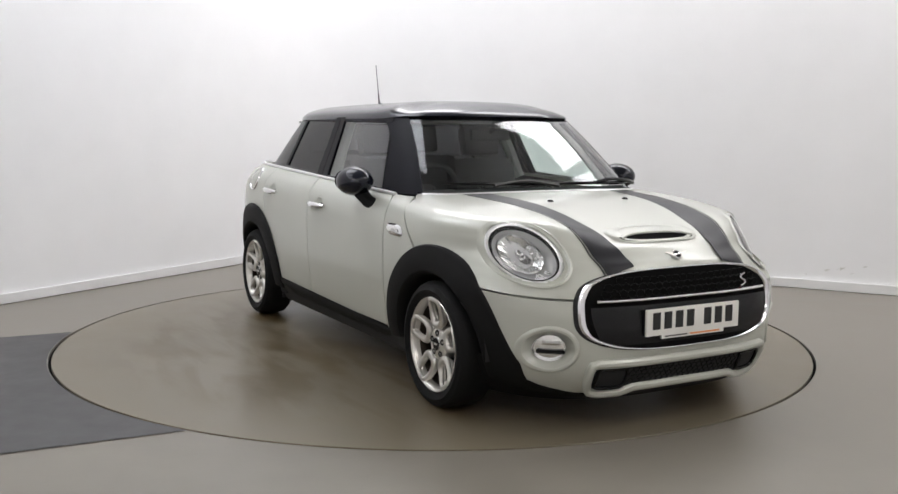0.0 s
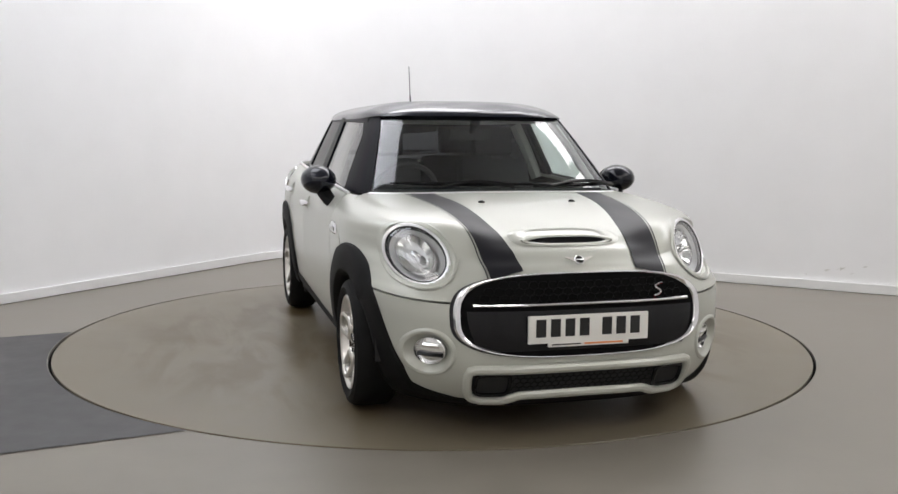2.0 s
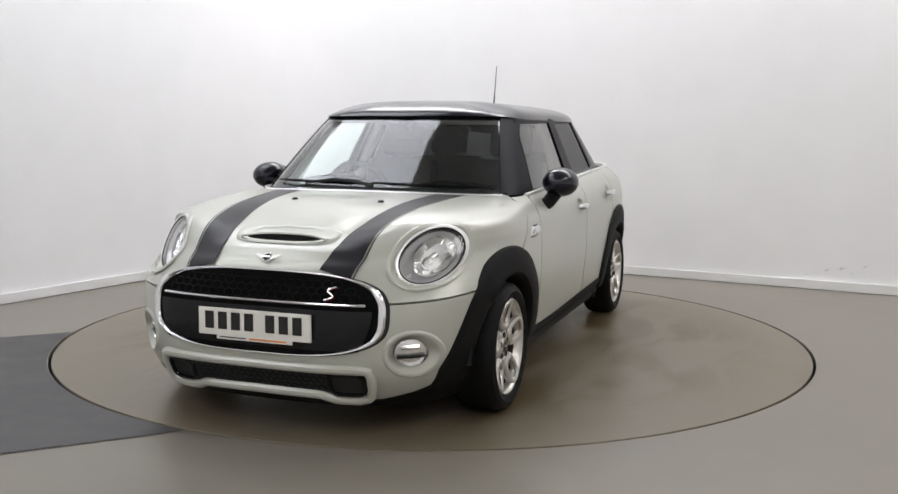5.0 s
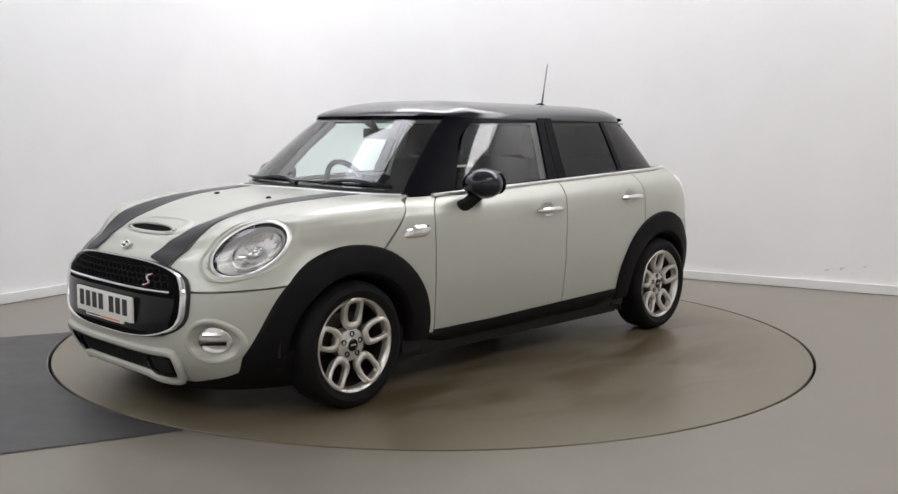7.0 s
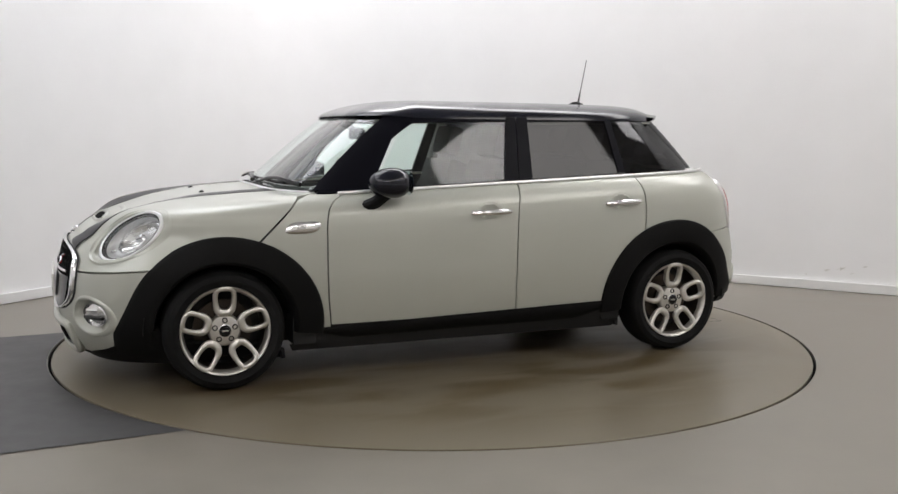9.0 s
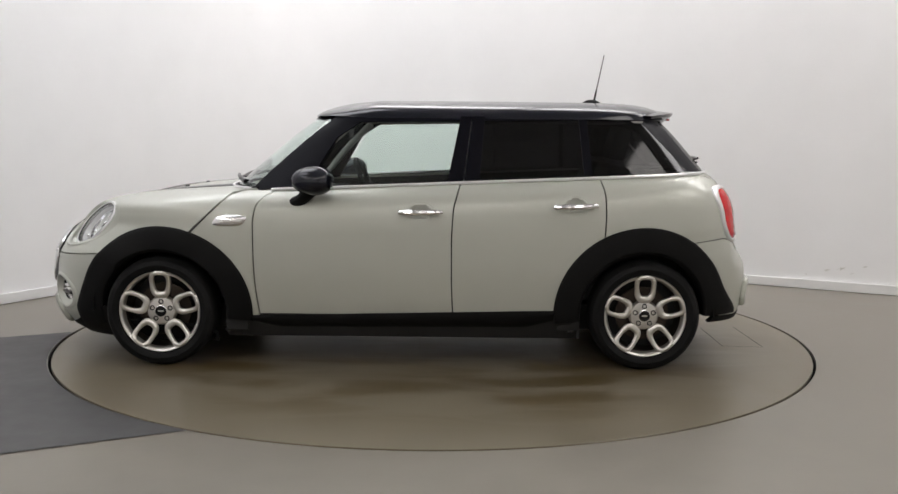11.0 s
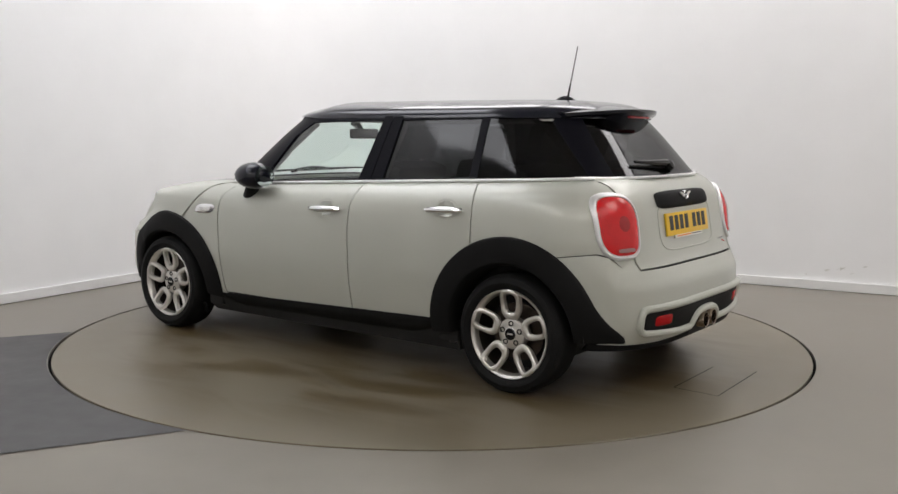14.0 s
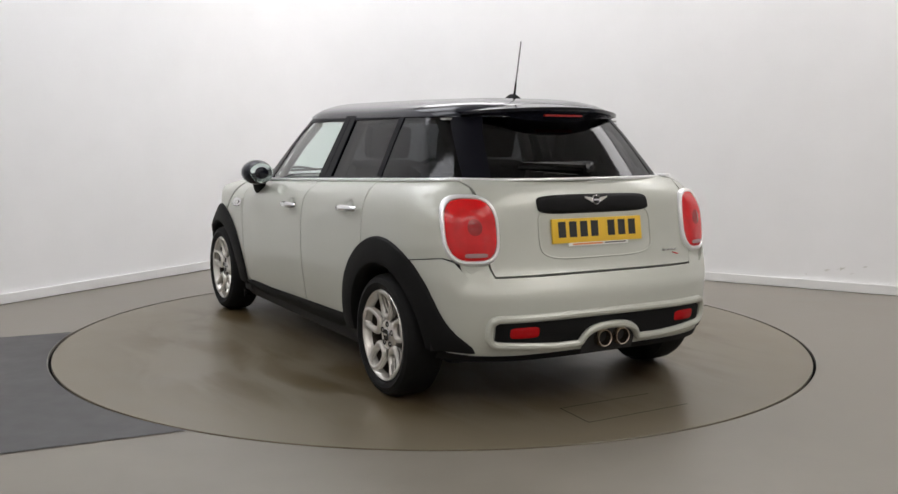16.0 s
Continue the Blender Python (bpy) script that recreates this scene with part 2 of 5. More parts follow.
structure("wall_back", wall_run(room_line(0.0), room_line(-0.2), 0, CEIL_Z), M_WALL, "white painted studio walls meeting in a rounded corner", "wall")
structure("baseboard", wall_run(room_line(0.022), room_line(0.001), 0.006, 0.076), M_SKIRT, "low white painted baseboard along the studio walls", "baseboard")
_a, _b = CORNER + ALONG_L * 11.5, CORNER + ALONG_R * 10.5
_c = _a + ALONG_R * 10.5
_d, _e = CORNER + ALONG_L * 6.004, CORNER + ALONG_R * 6.204
structure("wall_behind", wall_run([(_e.x, _e.y), (_b.x, _b.y), (_c.x, _c.y), (_a.x, _a.y), (_d.x, _d.y)], [(_e.x + 0.1, _e.y + 0.17), (_b.x + 0.3, _b.y + 0.05), (_c.x, _c.y - 0.3), (_a.x - 0.3, _a.y + 0.05), (_d.x - 0.17, _d.y + 0.1)], 0, CEIL_Z), M_WALL_GREY, "plain pale grey studio walls behind the camera", "wall")

TABLE_R = 2.228


def floor_geo():
    """The floor with the round pit's rim cut out of it."""
    v, f = [], []
    n = 192
    for k, r in enumerate((TABLE_R + 0.011, 2.6, 4.0, 14.0)):
        for i in range(n):
            a = 2 * math.pi * i / n
            v.append((r * math.cos(a), r * math.sin(a), 0))
    f += quads(4, n, False, True)
    b = len(v)
    for i in range(n):
        a = 2 * math.pi * i / n
        v.append(((TABLE_R + 0.011) * math.cos(a), (TABLE_R + 0.011) * math.sin(a), -0.08))
    f += [(i, b + i, b + (i + 1) % n, (i + 1) % n) for i in range(n)]
    v.append((0, 0, -0.08))
    f += [(b + i, len(v) - 1, b + (i + 1) % n) for i in range(n)]
    return v, f


structure("floor", floor_geo(), M_FLOOR, "grey-brown semi-gloss painted studio floor, lightly worn", "floor")


def strip_geo():
    """The dark strip that runs up to the turntable, ending on its rim."""
    e = Vector((0.906, 0.424, 0)).normalized()
    n = Vector((-e.y, e.x, 0))
    lo, hi = Vector((-1.03, -1.99, 0)), Vector((-2.24, -0.04, 0))
    v, f = [], []
    k = 40
    d0, d1 = lo.dot(n), hi.dot(n)
    for i in range(k + 1):
        d = d0 + (d1 - d0) * i / k
        r = TABLE_R + 0.016
        s = -math.sqrt(max(r * r - d * d, 0))
        for q in (s, s - 6.0):
            p = e * q + n * d
            v.append((p.x, p.y, 0.004))
    f = [(2 * i, 2 * i + 1, 2 * i + 3, 2 * i + 2) for i in range(k)]
    return v, f


structure("floor_strip", strip_geo(), M_DARK_FLOOR, "dark grey vinyl floor strip leading to the turntable", "floor")
structure("ceiling", box(-12, 12, -12, 8, CEIL_Z + 0.002, CEIL_Z + 0.2, 0), M_CEIL, "plain pale ceiling over the studio", "ceiling")


def ceiling_light(x, y, turn, w, l, tone):
    m = pose(x, y, CEIL_Z, 0, 0, turn)
    ob = new("ceiling_light")
    ob.matrix_basis = m
    tagged(ob, "long white ceiling light panel, switched on", "ceiling light", "studio ceiling lights")
    rim = join(box(-l / 2, l / 2, -w / 2, -w / 2 + 0.03, -0.06, 0), box(-l / 2, l / 2, w / 2 - 0.03, w / 2, -0.06, 0), box(-l / 2, -l / 2 + 0.03, -w / 2 + 0.03, w / 2 - 0.03, -0.06, 0), box(l / 2 - 0.03, l / 2, -w / 2 + 0.03, w / 2 - 0.03, -0.06, 0))
    part("frame", rim, M_SKIRT, ob)
    part("diffuser", box(-l / 2 + 0.031, l / 2 - 0.031, -w / 2 + 0.031, w / 2 - 0.031, -0.05, -0.03, 0), tone, ob, "glowing white diffuser")
    return ob


# rows of panels near the walls and behind the camera: metres from the far right wall and from the left wall; none over the turntable
for _a, _w, _bs in ((0.65, 1.1, (1.5, 4.0, 6.5)), (3.5, 2.1, (1.15, 8.0)), (5.9, 1.15, (1.15, 8.4)), (8.3, 1.15, (1.15, 8.4)), (10.3, 2.1, (3.0, 7.0))):
    for _b in _bs:
        _p = CORNER + ALONG_L * _a + ALONG_R * _b
        ceiling_light(_p.x, _p.y, -29.4, _w, 2.35, M_PANEL_BRIGHT if _a < 1 else M_PANEL_COOL if _b < 2 else M_PANEL_WARM)

# ---------------------------------------------------------------- the turntable
turntable = tagged(new("turntable"), "round grey-brown floor turntable, flush with the floor, scuffed by tyres", "turntable")
part("deck", lathe([(0.001, 0.0), (0.8, 0.0), (1.6, 0.0), (TABLE_R - 0.008, 0.0), (TABLE_R - 0.006, -0.002), (TABLE_R - 0.006, -0.06)], 192, "z"), M_DISC, turntable)
part("rim_seal", lathe([(TABLE_R - 0.0055, -0.012), (TABLE_R + 0.0105, -0.012), (TABLE_R + 0.0105, -0.06)], 192, "z"), M_SEAL, turntable, "dark joint round the turntable")

# ---------------------------------------------------------------- the car's form: rounded plan outlines, level by level
# x ahead of the mid-axle point, y to the car's left, z up
AXLE_F, AXLE_R, WHEEL_Z, WHEEL_R = 1.2835, -1.2835, 0.292, 0.292
W_AT = curve([0.13, 0.17, 0.22, 0.27, 0.40, 0.55, 0.70, 0.78, 0.83, 0.87, 0.90, 0.92, 0.933, 0.945, 0.957], [0.74, 0.77, 0.80, 0.82, 0.845, 0.860, 0.862, 0.857, 0.847, 0.828, 0.80, 0.772, 0.745, 0.68, 0.56])
FX_AT = curve([0.13, 0.17, 0.22, 0.27, 0.36, 0.50, 0.60, 0.66, 0.70, 0.74, 0.78, 0.82, 0.86, 0.89, 0.91, 0.925, 0.935, 0.945, 0.957], [1.90, 1.96, 1.99, 2.01, 2.025, 2.015, 1.995, 1.98, 1.955, 1.910, 1.868, 1.81, 1.725, 1.60, 1.47, 1.32, 1.19, 1.06, 0.90])
NF_AT = curve([0.13, 0.30, 0.58, 0.63, 0.68, 0.74, 0.80, 0.86, 0.905, 0.957], [3.2, 3.4, 3.4, 3.0, 2.65, 2.47, 2.66, 3.0, 2.95, 2.6])
RX_AT = curve([0.13, 0.17, 0.27, 0.40, 0.50, 0.55, 0.60, 0.70, 0.78, 0.83, 0.87, 0.90, 0.92, 0.933, 0.945, 0.957], [-1.79, -1.83, -1.892, -1.920, -1.914, -1.884, -1.845, -1.808, -1.792, -1.778, -1.756, -1.732, -1.710, -1.685, -1.58, -1.4])
XS_AT = curve([0.13, 0.84, 0.933, 0.957], [1.0, 1.0, 0.55, 0.4])
XSR = -1.05
NR_AT = curve([0.13, 0.27, 0.50, 0.60, 0.68, 0.76, 0.85, 0.957], [3.9, 4.0, 4.1, 4.4, 4.8, 4.8, 4.4, 3.8])
SLOPE = 0.0430
DIP_AT = curve([1.20, 1.30, 1.50, 1.70, 1.80, 1.87, 1.94], [0.0, 0.003, 0.02, 0.038, 0.034, 0.014, 0.0])
BELT = 0.933


def lift(zl, x):
    """The belt and the flanks rise towards the rear."""
    return zl + np.clip((zl - 0.35) / 0.583, 0, 1) * SLOPE * np.maximum(0.75 - x, 0)


def level(z, x):
    c = SLOPE * np.maximum(0.75 - np.asarray(x, float), 0)
    z = np.asarray(z, float)
    mid = (z + 0.35 * c / 0.583) / (1 + c / 0.583)
    return np.where(z < 0.35, z, np.where(z > BELT + c, z - c, mid))


def half_width(x, zl):
    fx, rx, w, xs = FX_AT(zl), RX_AT(zl), W_AT(zl), XS_AT(zl)
    f = np.clip((x - xs) / (fx - xs), 0, 1)
    r = np.clip((XSR - x) / (XSR - rx), 0, 1)
    return w * np.where(x > xs, (1 - f ** NF_AT(zl)) ** (1 / NF_AT(zl)), (1 - r ** NR_AT(zl)) ** (1 / NR_AT(zl)))


def dip(P):
    """The bonnet's middle lies lower than its wings."""
    k = np.clip((0.50 - np.abs(P[..., 1])) / 0.26, 0, 1)
    P[..., 2] -= DIP_AT(P[..., 0]) * k * k * (3 - 2 * k) * np.clip((P[..., 2] - 0.69) / 0.03, 0, 1) * (P[..., 0] > 1.2)
    return P


def flank(x, z):
    x, z = np.broadcast_arrays(np.asarray(x, float), np.asarray(z, float))
    return np.stack([x, half_width(x, level(z, x)), z], -1)


def nose(y, z):
    y, z = np.broadcast_arrays(np.asarray(y, float), np.asarray(z, float))
    zl = z
    xs = XS_AT(zl)
    u = np.clip(np.abs(y) / W_AT(zl), 0, 1)
    n = NF_AT(zl)
    return dip(np.stack([xs + (FX_AT(zl) - xs) * (1 - u**n) ** (1 / n), y, z], -1))


def tail(y, z):
    y, z = np.broadcast_arrays(np.asarray(y, float), np.asarray(z, float))
    x = np.full(y.shape, -1.85)
    for _ in range(8):
        zl = level(z, x)
        u = np.clip(np.abs(y) / W_AT(zl), 0, 1)
        x = XSR + (RX_AT(zl) - XSR) * (1 - u ** NR_AT(zl)) ** (1 / NR_AT(zl))
    return np.stack([x, y, z], -1)


def crown(x, y):
    """The bonnet's height over a place of the plan."""
    x, y = np.broadcast_arrays(np.asarray(x, float), np.asarray(y, float))
    lo, hi = np.full(x.shape, 0.6), np.full(x.shape, 0.957)
    for _ in range(24):
        m = (lo + hi) / 2
        xs = XS_AT(m)
        inside = (np.clip((x - xs) / (FX_AT(m) - xs), 0, 2) ** NF_AT(m) + (np.abs(y) / W_AT(m)) ** NF_AT(m)) < 1
        lo, hi = np.where(inside, m, lo), np.where(inside, hi, m)
    return dip(np.stack([x, y, lo], -1))


# the glasshouse
GF_AT = curve([0.90, 0.95, 1.10, 1.25, 1.335, 1.40], [1.02, 0.975, 0.81, 0.63, 0.515, 0.44])
GR_AT = curve([0.98, 1.045, 1.15, 1.25, 1.345, 1.40], [-1.75, -1.70, -1.615, -1.53, -1.44, -1.40])


def glass_half(x, z):
    w = 0.748 - 0.435 * (z - 0.97)
    fx, rx = GF_AT(z), GR_AT(z)
    n = 4.15 + (z - 0.95) * 1.5
    xs, xr = fx - 0.95, rx + 1.0
    f = np.clip((x - xs) / (fx - xs), 0, 1)
    r = np.clip((xr - x) / (xr - rx), 0, 1)
    return w * np.where(x > xs, (1 - f**n) ** (1 / n), 1) * np.where(x < xr, (1 - r**3.6) ** (1 / 3.6), 1)


def cabin(x, z):
    x, z = np.broadcast_arrays(np.asarray(x, float), np.asarray(z, float))
    return np.stack([x, glass_half(x, z), z], -1)


def screen(y, z):
    y, z = np.broadcast_arrays(np.asarray(y, float), np.asarray(z, float))
    w, fx = 0.748 - 0.435 * (z - 0.97), GF_AT(z)
    n = 4.15 + (z - 0.95) * 1.5
    return np.stack([fx - 0.95 + 0.95 * (1 - np.clip(np.abs(y) / w, 0, 1) ** n) ** (1 / n), y, z], -1)


def backlight(y, z):
    y, z = np.broadcast_arrays(np.asarray(y, float), np.asarray(z, float))
    w, rx = 0.748 - 0.435 * (z - 0.97), GR_AT(z)
    return np.stack([rx + 1.0 - 1.0 * (1 - np.clip(np.abs(y) / w, 0, 1) ** 3.6) ** (1 / 3.6), y, z], -1)


IN = (0.0, 0.0, 0.6)


def outward(proj, u, v, off):
    """Points on a surface, raised from it by off."""
    e = 1e-3
    P = proj(u, v)
    n = np.cross(proj(u + e, v) - proj(u - e, v), proj(u, v + e) - proj(u, v - e))
    n /= np.maximum(np.linalg.norm(n, axis=-1, keepdims=True), 1e-12)
    s = np.sign(np.sum(n * (P - np.array(IN)), -1, keepdims=True))
    return P + n * s * np.asarray(off)[..., None] if np.ndim(off) else P + n * s * off


def patch(proj, a, b, nu, nv, off=0.0, thick=0.012, out=IN, hole=None):
    """A panel between bounds: a(v), b(v) along u for v from 0 to 1; both give (u, v) of the surface."""
    s = np.linspace(0, 1, nu)[:, None]
    t = np.linspace(0, 1, nv)[None, :]
    A, B = a(t), b(t)
    u, v = A[0] * (1 - s) + B[0] * s, A[1] * (1 - s) + B[1] * s
    return sheet(outward(proj, u, v, off), out, thick, hole=hole)


def blob(proj, cu, cv, ru, rv, power=2.0, rise=lambda q: 0 * q, n=40, rings=8, lean=0.0, thick=0.0):
    """A rounded shape lying on a surface: rise(q) is its height from its rim (q = 1) to its middle (q = 0)."""
    a = np.linspace(0, 2 * np.pi, n, endpoint=False)
    q = np.linspace(1, 0.02, rings)
    c, s = np.cos(a), np.sin(a)
    c, s = np.sign(c) * np.abs(c) ** (2 / power), np.sign(s) * np.abs(s) ** (2 / power)
    u = cu + ru * (q[:, None] * c[None] + lean * q[:, None] * s[None])
    v = cv + rv * q[:, None] * s[None]
    P = outward(proj, u, v, np.broadcast_to(rise(q)[:, None], u.shape))
    V = P.reshape(-1, 3).tolist()
    f = quads(rings, n, False, True) + [tuple((rings - 1) * n + i for i in range(n))]
    if thick:
        Q = outward(proj, u[0], v[0], -thick)
        b = len(V)
        V += Q.tolist()
        f += [(b + i, b + (i + 1) % n, (i + 1) % n, i) for i in range(n)]
    m = P.reshape(-1, 3).mean(0) - np.array(IN)
    p0, p1, p2 = P[0, 0], P[0, 1], P[1, 0]
    if np.dot(np.cross(p2 - p0, p1 - p0), m) < 0:
        f = [tuple(reversed(w)) for w in f]
    return V, f


def loop(proj, cu, cv, ru, rv, r, power=2.0, off=0.0, n=56, sides=8, lean=0.0, flat=1.0):
    """A round bar that follows a rounded outline on a surface."""
    a = np.linspace(0, 2 * np.pi, n, endpoint=False)
    c, s = np.cos(a), np.sin(a)
    c, s = np.sign(c) * np.abs(c) ** (2 / power), np.sign(s) * np.abs(s) ** (2 / power)
    P = outward(proj, cu + ru * (c + lean * s), cv + rv * s, off)
    up = np.linalg.svd(P - P.mean(0))[2][2]
    return tube(P, r, sides, True, flat, up)


def in_arch(C, r=0.41):
    return (np.hypot(C[..., 0] - AXLE_F, C[..., 2] - WHEEL_Z) < r) | (np.hypot(C[..., 0] - AXLE_R, C[..., 2] - WHEEL_Z) < r)


# ---------------------------------------------------------------- the car
car = tagged(new("car"), "silver five-door hatchback with black roof, bonnet stripes and alloy wheels", "car")
GAP_A = curve([0.20, 0.277, 0.448, 0.60, 0.754, 0.847, 0.90, 0.94], [0.745, 0.756, 0.775, 0.781, 0.782, 0.771, 0.735, 0.66])
GAP_B = curve([0.20, 0.30, 0.474, 0.656, 0.836, 0.91, 0.99], [-0.275, -0.269, -0.262, -0.261, -0.269, -0.285, -0.309])
GAP_C = curve([0.20, 0.716, 0.82, 0.908, 1.02], [-1.05, -1.063, -1.066, -1.064, -1.040])
SILL = 0.285
G = 0.0036


def belt(x):
    return BELT + SLOPE * np.maximum(0.75 - x, 0)


HANDLES = (("f", 0.022, -0.222, 0.830, 0.834), ("r", -0.785, -1.031, 0.864, 0.872))


def in_dish(C):
    m = np.zeros(C.shape[:-1], bool)
    for _, x0, x1, z0, z1 in HANDLES:
        m |= np.hypot((C[..., 0] - (x0 + x1) / 2) / 0.078, (C[..., 2] - (z0 + z1) / 2 - 0.004) / 0.052) < 0.74
    return m


def flank_panel(left, right, zlo, nu, nv, hole=None):
    """A side panel between two shut lines, from zlo up to the belt."""
    t = np.linspace(0, 1, nv) ** 0.8
    P = np.zeros((nu, nv, 3))
    for j in range(nv):
        zr = zlo + (1.0 - zlo) * t[j]
        xl = xr = 0.0
        for _ in range(6):
            zl_, zr_ = zlo + (belt(xl) - zlo) * t[j], zlo + (belt(xr) - zlo) * t[j]
            xl, xr = float(left(zl_)), float(right(zr_))
        x = np.linspace(xl, xr, nu)
        P[:, j] = flank(x, zlo + (belt(x) - zlo) * t[j])
    return sheet(P, IN, 0.02, hole=hole)


def row_front(zl, x_from, n):
    """Half an outline at one level, from a place on the flank round to the nose."""
    xs, NF = float(XS_AT(zl)), float(NF_AT(zl))
    pts = []
    if x_from < xs:
        pts += [(x, float(half_width(np.float64(x), zl))) for x in np.linspace(x_from, xs, 8)[:-1]]
    fx = float(FX_AT(zl))
    t0 = math.asin(min(max((x_from - xs) / (fx - xs), 0), 0.9999) ** (NF / 2)) if x_from > xs else 0
    for t in np.linspace(t0, math.pi / 2, 90):
        pts.append((xs + (fx - xs) * math.sin(t) ** (2 / NF), float(W_AT(zl)) * max(math.cos(t), 0) ** (2 / NF)))
    return resample(pts, n)


def both_halves(P):
    """The whole width of a panel from its left half (last column on the middle line)."""
    Q = P[::-1][1:].copy()
    Q[..., 1] *= -1
    return np.concatenate([P, Q], 0)


def bumper_line(x):
    return np.interp(x, [1.3, 1.62, 1.9, 2.0], [0.605, 0.598, 0.578, 0.572])


def front_bumper_geo():
    nu, nv = 100, 40
    P = np.zeros((nu, nv, 3))
    for j, t in enumerate(np.linspace(0, 1, nv)):
        r = row_front(0.15 + 0.43 * t, 1.45, nu)
        z = 0.15 + (bumper_line(r[:, 0]) - 0.009 - 0.15) * t
        P[:, j, :2], P[:, j, 2] = r, z
    fogs = lambda C: in_arch(C) | (np.hypot(np.abs(C[..., 1]) - 0.632, C[..., 2] - 0.366) < 0.086)
    return sheet(both_halves(P), (1.0, 0, 0.4), 0.02, hole=fogs)


SHUT_Z, SHUT_X = (0.70, 0.925, 0.940, 0.957), (1.13, 0.905, 0.800, 0.760)


def bonnet_geo():
    nu, nv = 120, 70
    P = np.zeros((nu, nv, 3))
    for j, t in enumerate(np.linspace(0, 1, nv) ** 0.75):
        zl = 0.59 + (0.9565 - 0.59) * t
        x0 = float(np.interp(zl, SHUT_Z, SHUT_X))
        r = row_front(zl, x0, nu)
        k = 1 - t
        P[:, j, :2], P[:, j, 2] = r, zl + k * (bumper_line(r[:, 0]) - 0.59)
    lamps = lambda C: in_arch(C) | in_lamp(C)
    return sheet(dip(both_halves(P)), (1.0, 0, 0.4), 0.02, hole=lamps)


LAMP_N = np.array([0.657, 0.551, 0.519])
LAMP_C = np.array([1.685, 0.632, 0.739]) + LAMP_N * 0.006
LAMP_U, LAMP_V = np.array([-0.94, 1.045, 0.08]), np.array([-0.75, 0.0, 0.95])
LAMP_A, LAMP_B = 0.103, 0.113


def in_lamp(C):
    """The round opening in the bonnet for a headlight."""
    d = C * np.array([1, 0, 1]) + np.abs(C) * np.array([0, 1, 0]) - LAMP_C
    q = d @ np.linalg.inv(np.array([LAMP_U, LAMP_V, LAMP_N]))
    return (np.hypot(q[..., 0] / LAMP_A, q[..., 1] / LAMP_B) < 1.14) & (np.abs(q[..., 2]) < 0.2)


def lamp_on_body(u, v, off):
    """Points of the lamp's plane carried along its axis on to the bonnet's skin."""
    base = LAMP_C + u[..., None] * LAMP_U + v[..., None] * LAMP_V
    lo, hi = np.full(u.shape, -0.15), np.full(u.shape, 0.15)
    for _ in range(24):
        m = (lo + hi) / 2
        p = base + m[..., None] * LAMP_N
        xs, n = XS_AT(p[..., 2]), NF_AT(p[..., 2])
        inside = np.clip((p[..., 0] - xs) / (FX_AT(p[..., 2]) - xs), 0, 2) ** n + (np.abs(p[..., 1]) / W_AT(p[..., 2])) ** n < 1
        lo, hi = np.where(inside, m, lo), np.where(inside, hi, m)
    return base + (lo + off)[..., None] * LAMP_N


def lamp_face(u, v):
    """The headlight's own gently domed face: u along the corner, v up."""
    u, v = np.broadcast_arrays(np.asarray(u, float), np.asarray(v, float))
    d = -0.55 * u**2 - 0.35 * v**2
    return LAMP_C + u[..., None] * LAMP_U + v[..., None] * LAMP_V + d[..., None] * LAMP_N


def rear_line(x):
    return np.interp(-x, [1.4, 1.54, 1.70, 1.745, 1.785, 1.95], [0.665, 0.682, 0.702, 0.688, 0.622, 0.612])


def row_rear(zl, x_from, n):
    rx, NR = float(RX_AT(zl)), float(NR_AT(zl))
    pts = [(x, float(W_AT(zl))) for x in np.linspace(x_from, XSR, 6)[:-1]] if x_from > XSR else []
    t0 = math.asin(min(max((XSR - x_from) / (XSR - rx), 0), 0.9999) ** (NR / 2)) if x_from < XSR else 0
    for t in np.linspace(t0, math.pi / 2, 90):
        pts.append((XSR + (rx - XSR) * math.sin(t) ** (2 / NR), float(W_AT(zl)) * max(math.cos(t), 0) ** (2 / NR)))
    return resample(pts, n)


def rear_bumper_geo():
    nu, nv = 120, 24
    P = np.zeros((nu, nv, 3))
    for j, t in enumerate(np.linspace(0, 1, nv)):
        r = row_rear(float(level(0.27 + 0.345 * t, -1.85)), -1.45, nu)
        P[:, j, :2] = r
        P[:, j, 2] = 0.27 + (rear_line(r[:, 0]) - 0.003 - 0.27) * t
    return sheet(both_halves(P), (-1.0, 0, 0.4), 0.02, hole=in_arch)


def gate_edge(z):
    return np.interp(z, [0.6, 0.66, 0.95, 1.0, 1.06], [0.56, 0.585, 0.60, 0.60, 0.64])


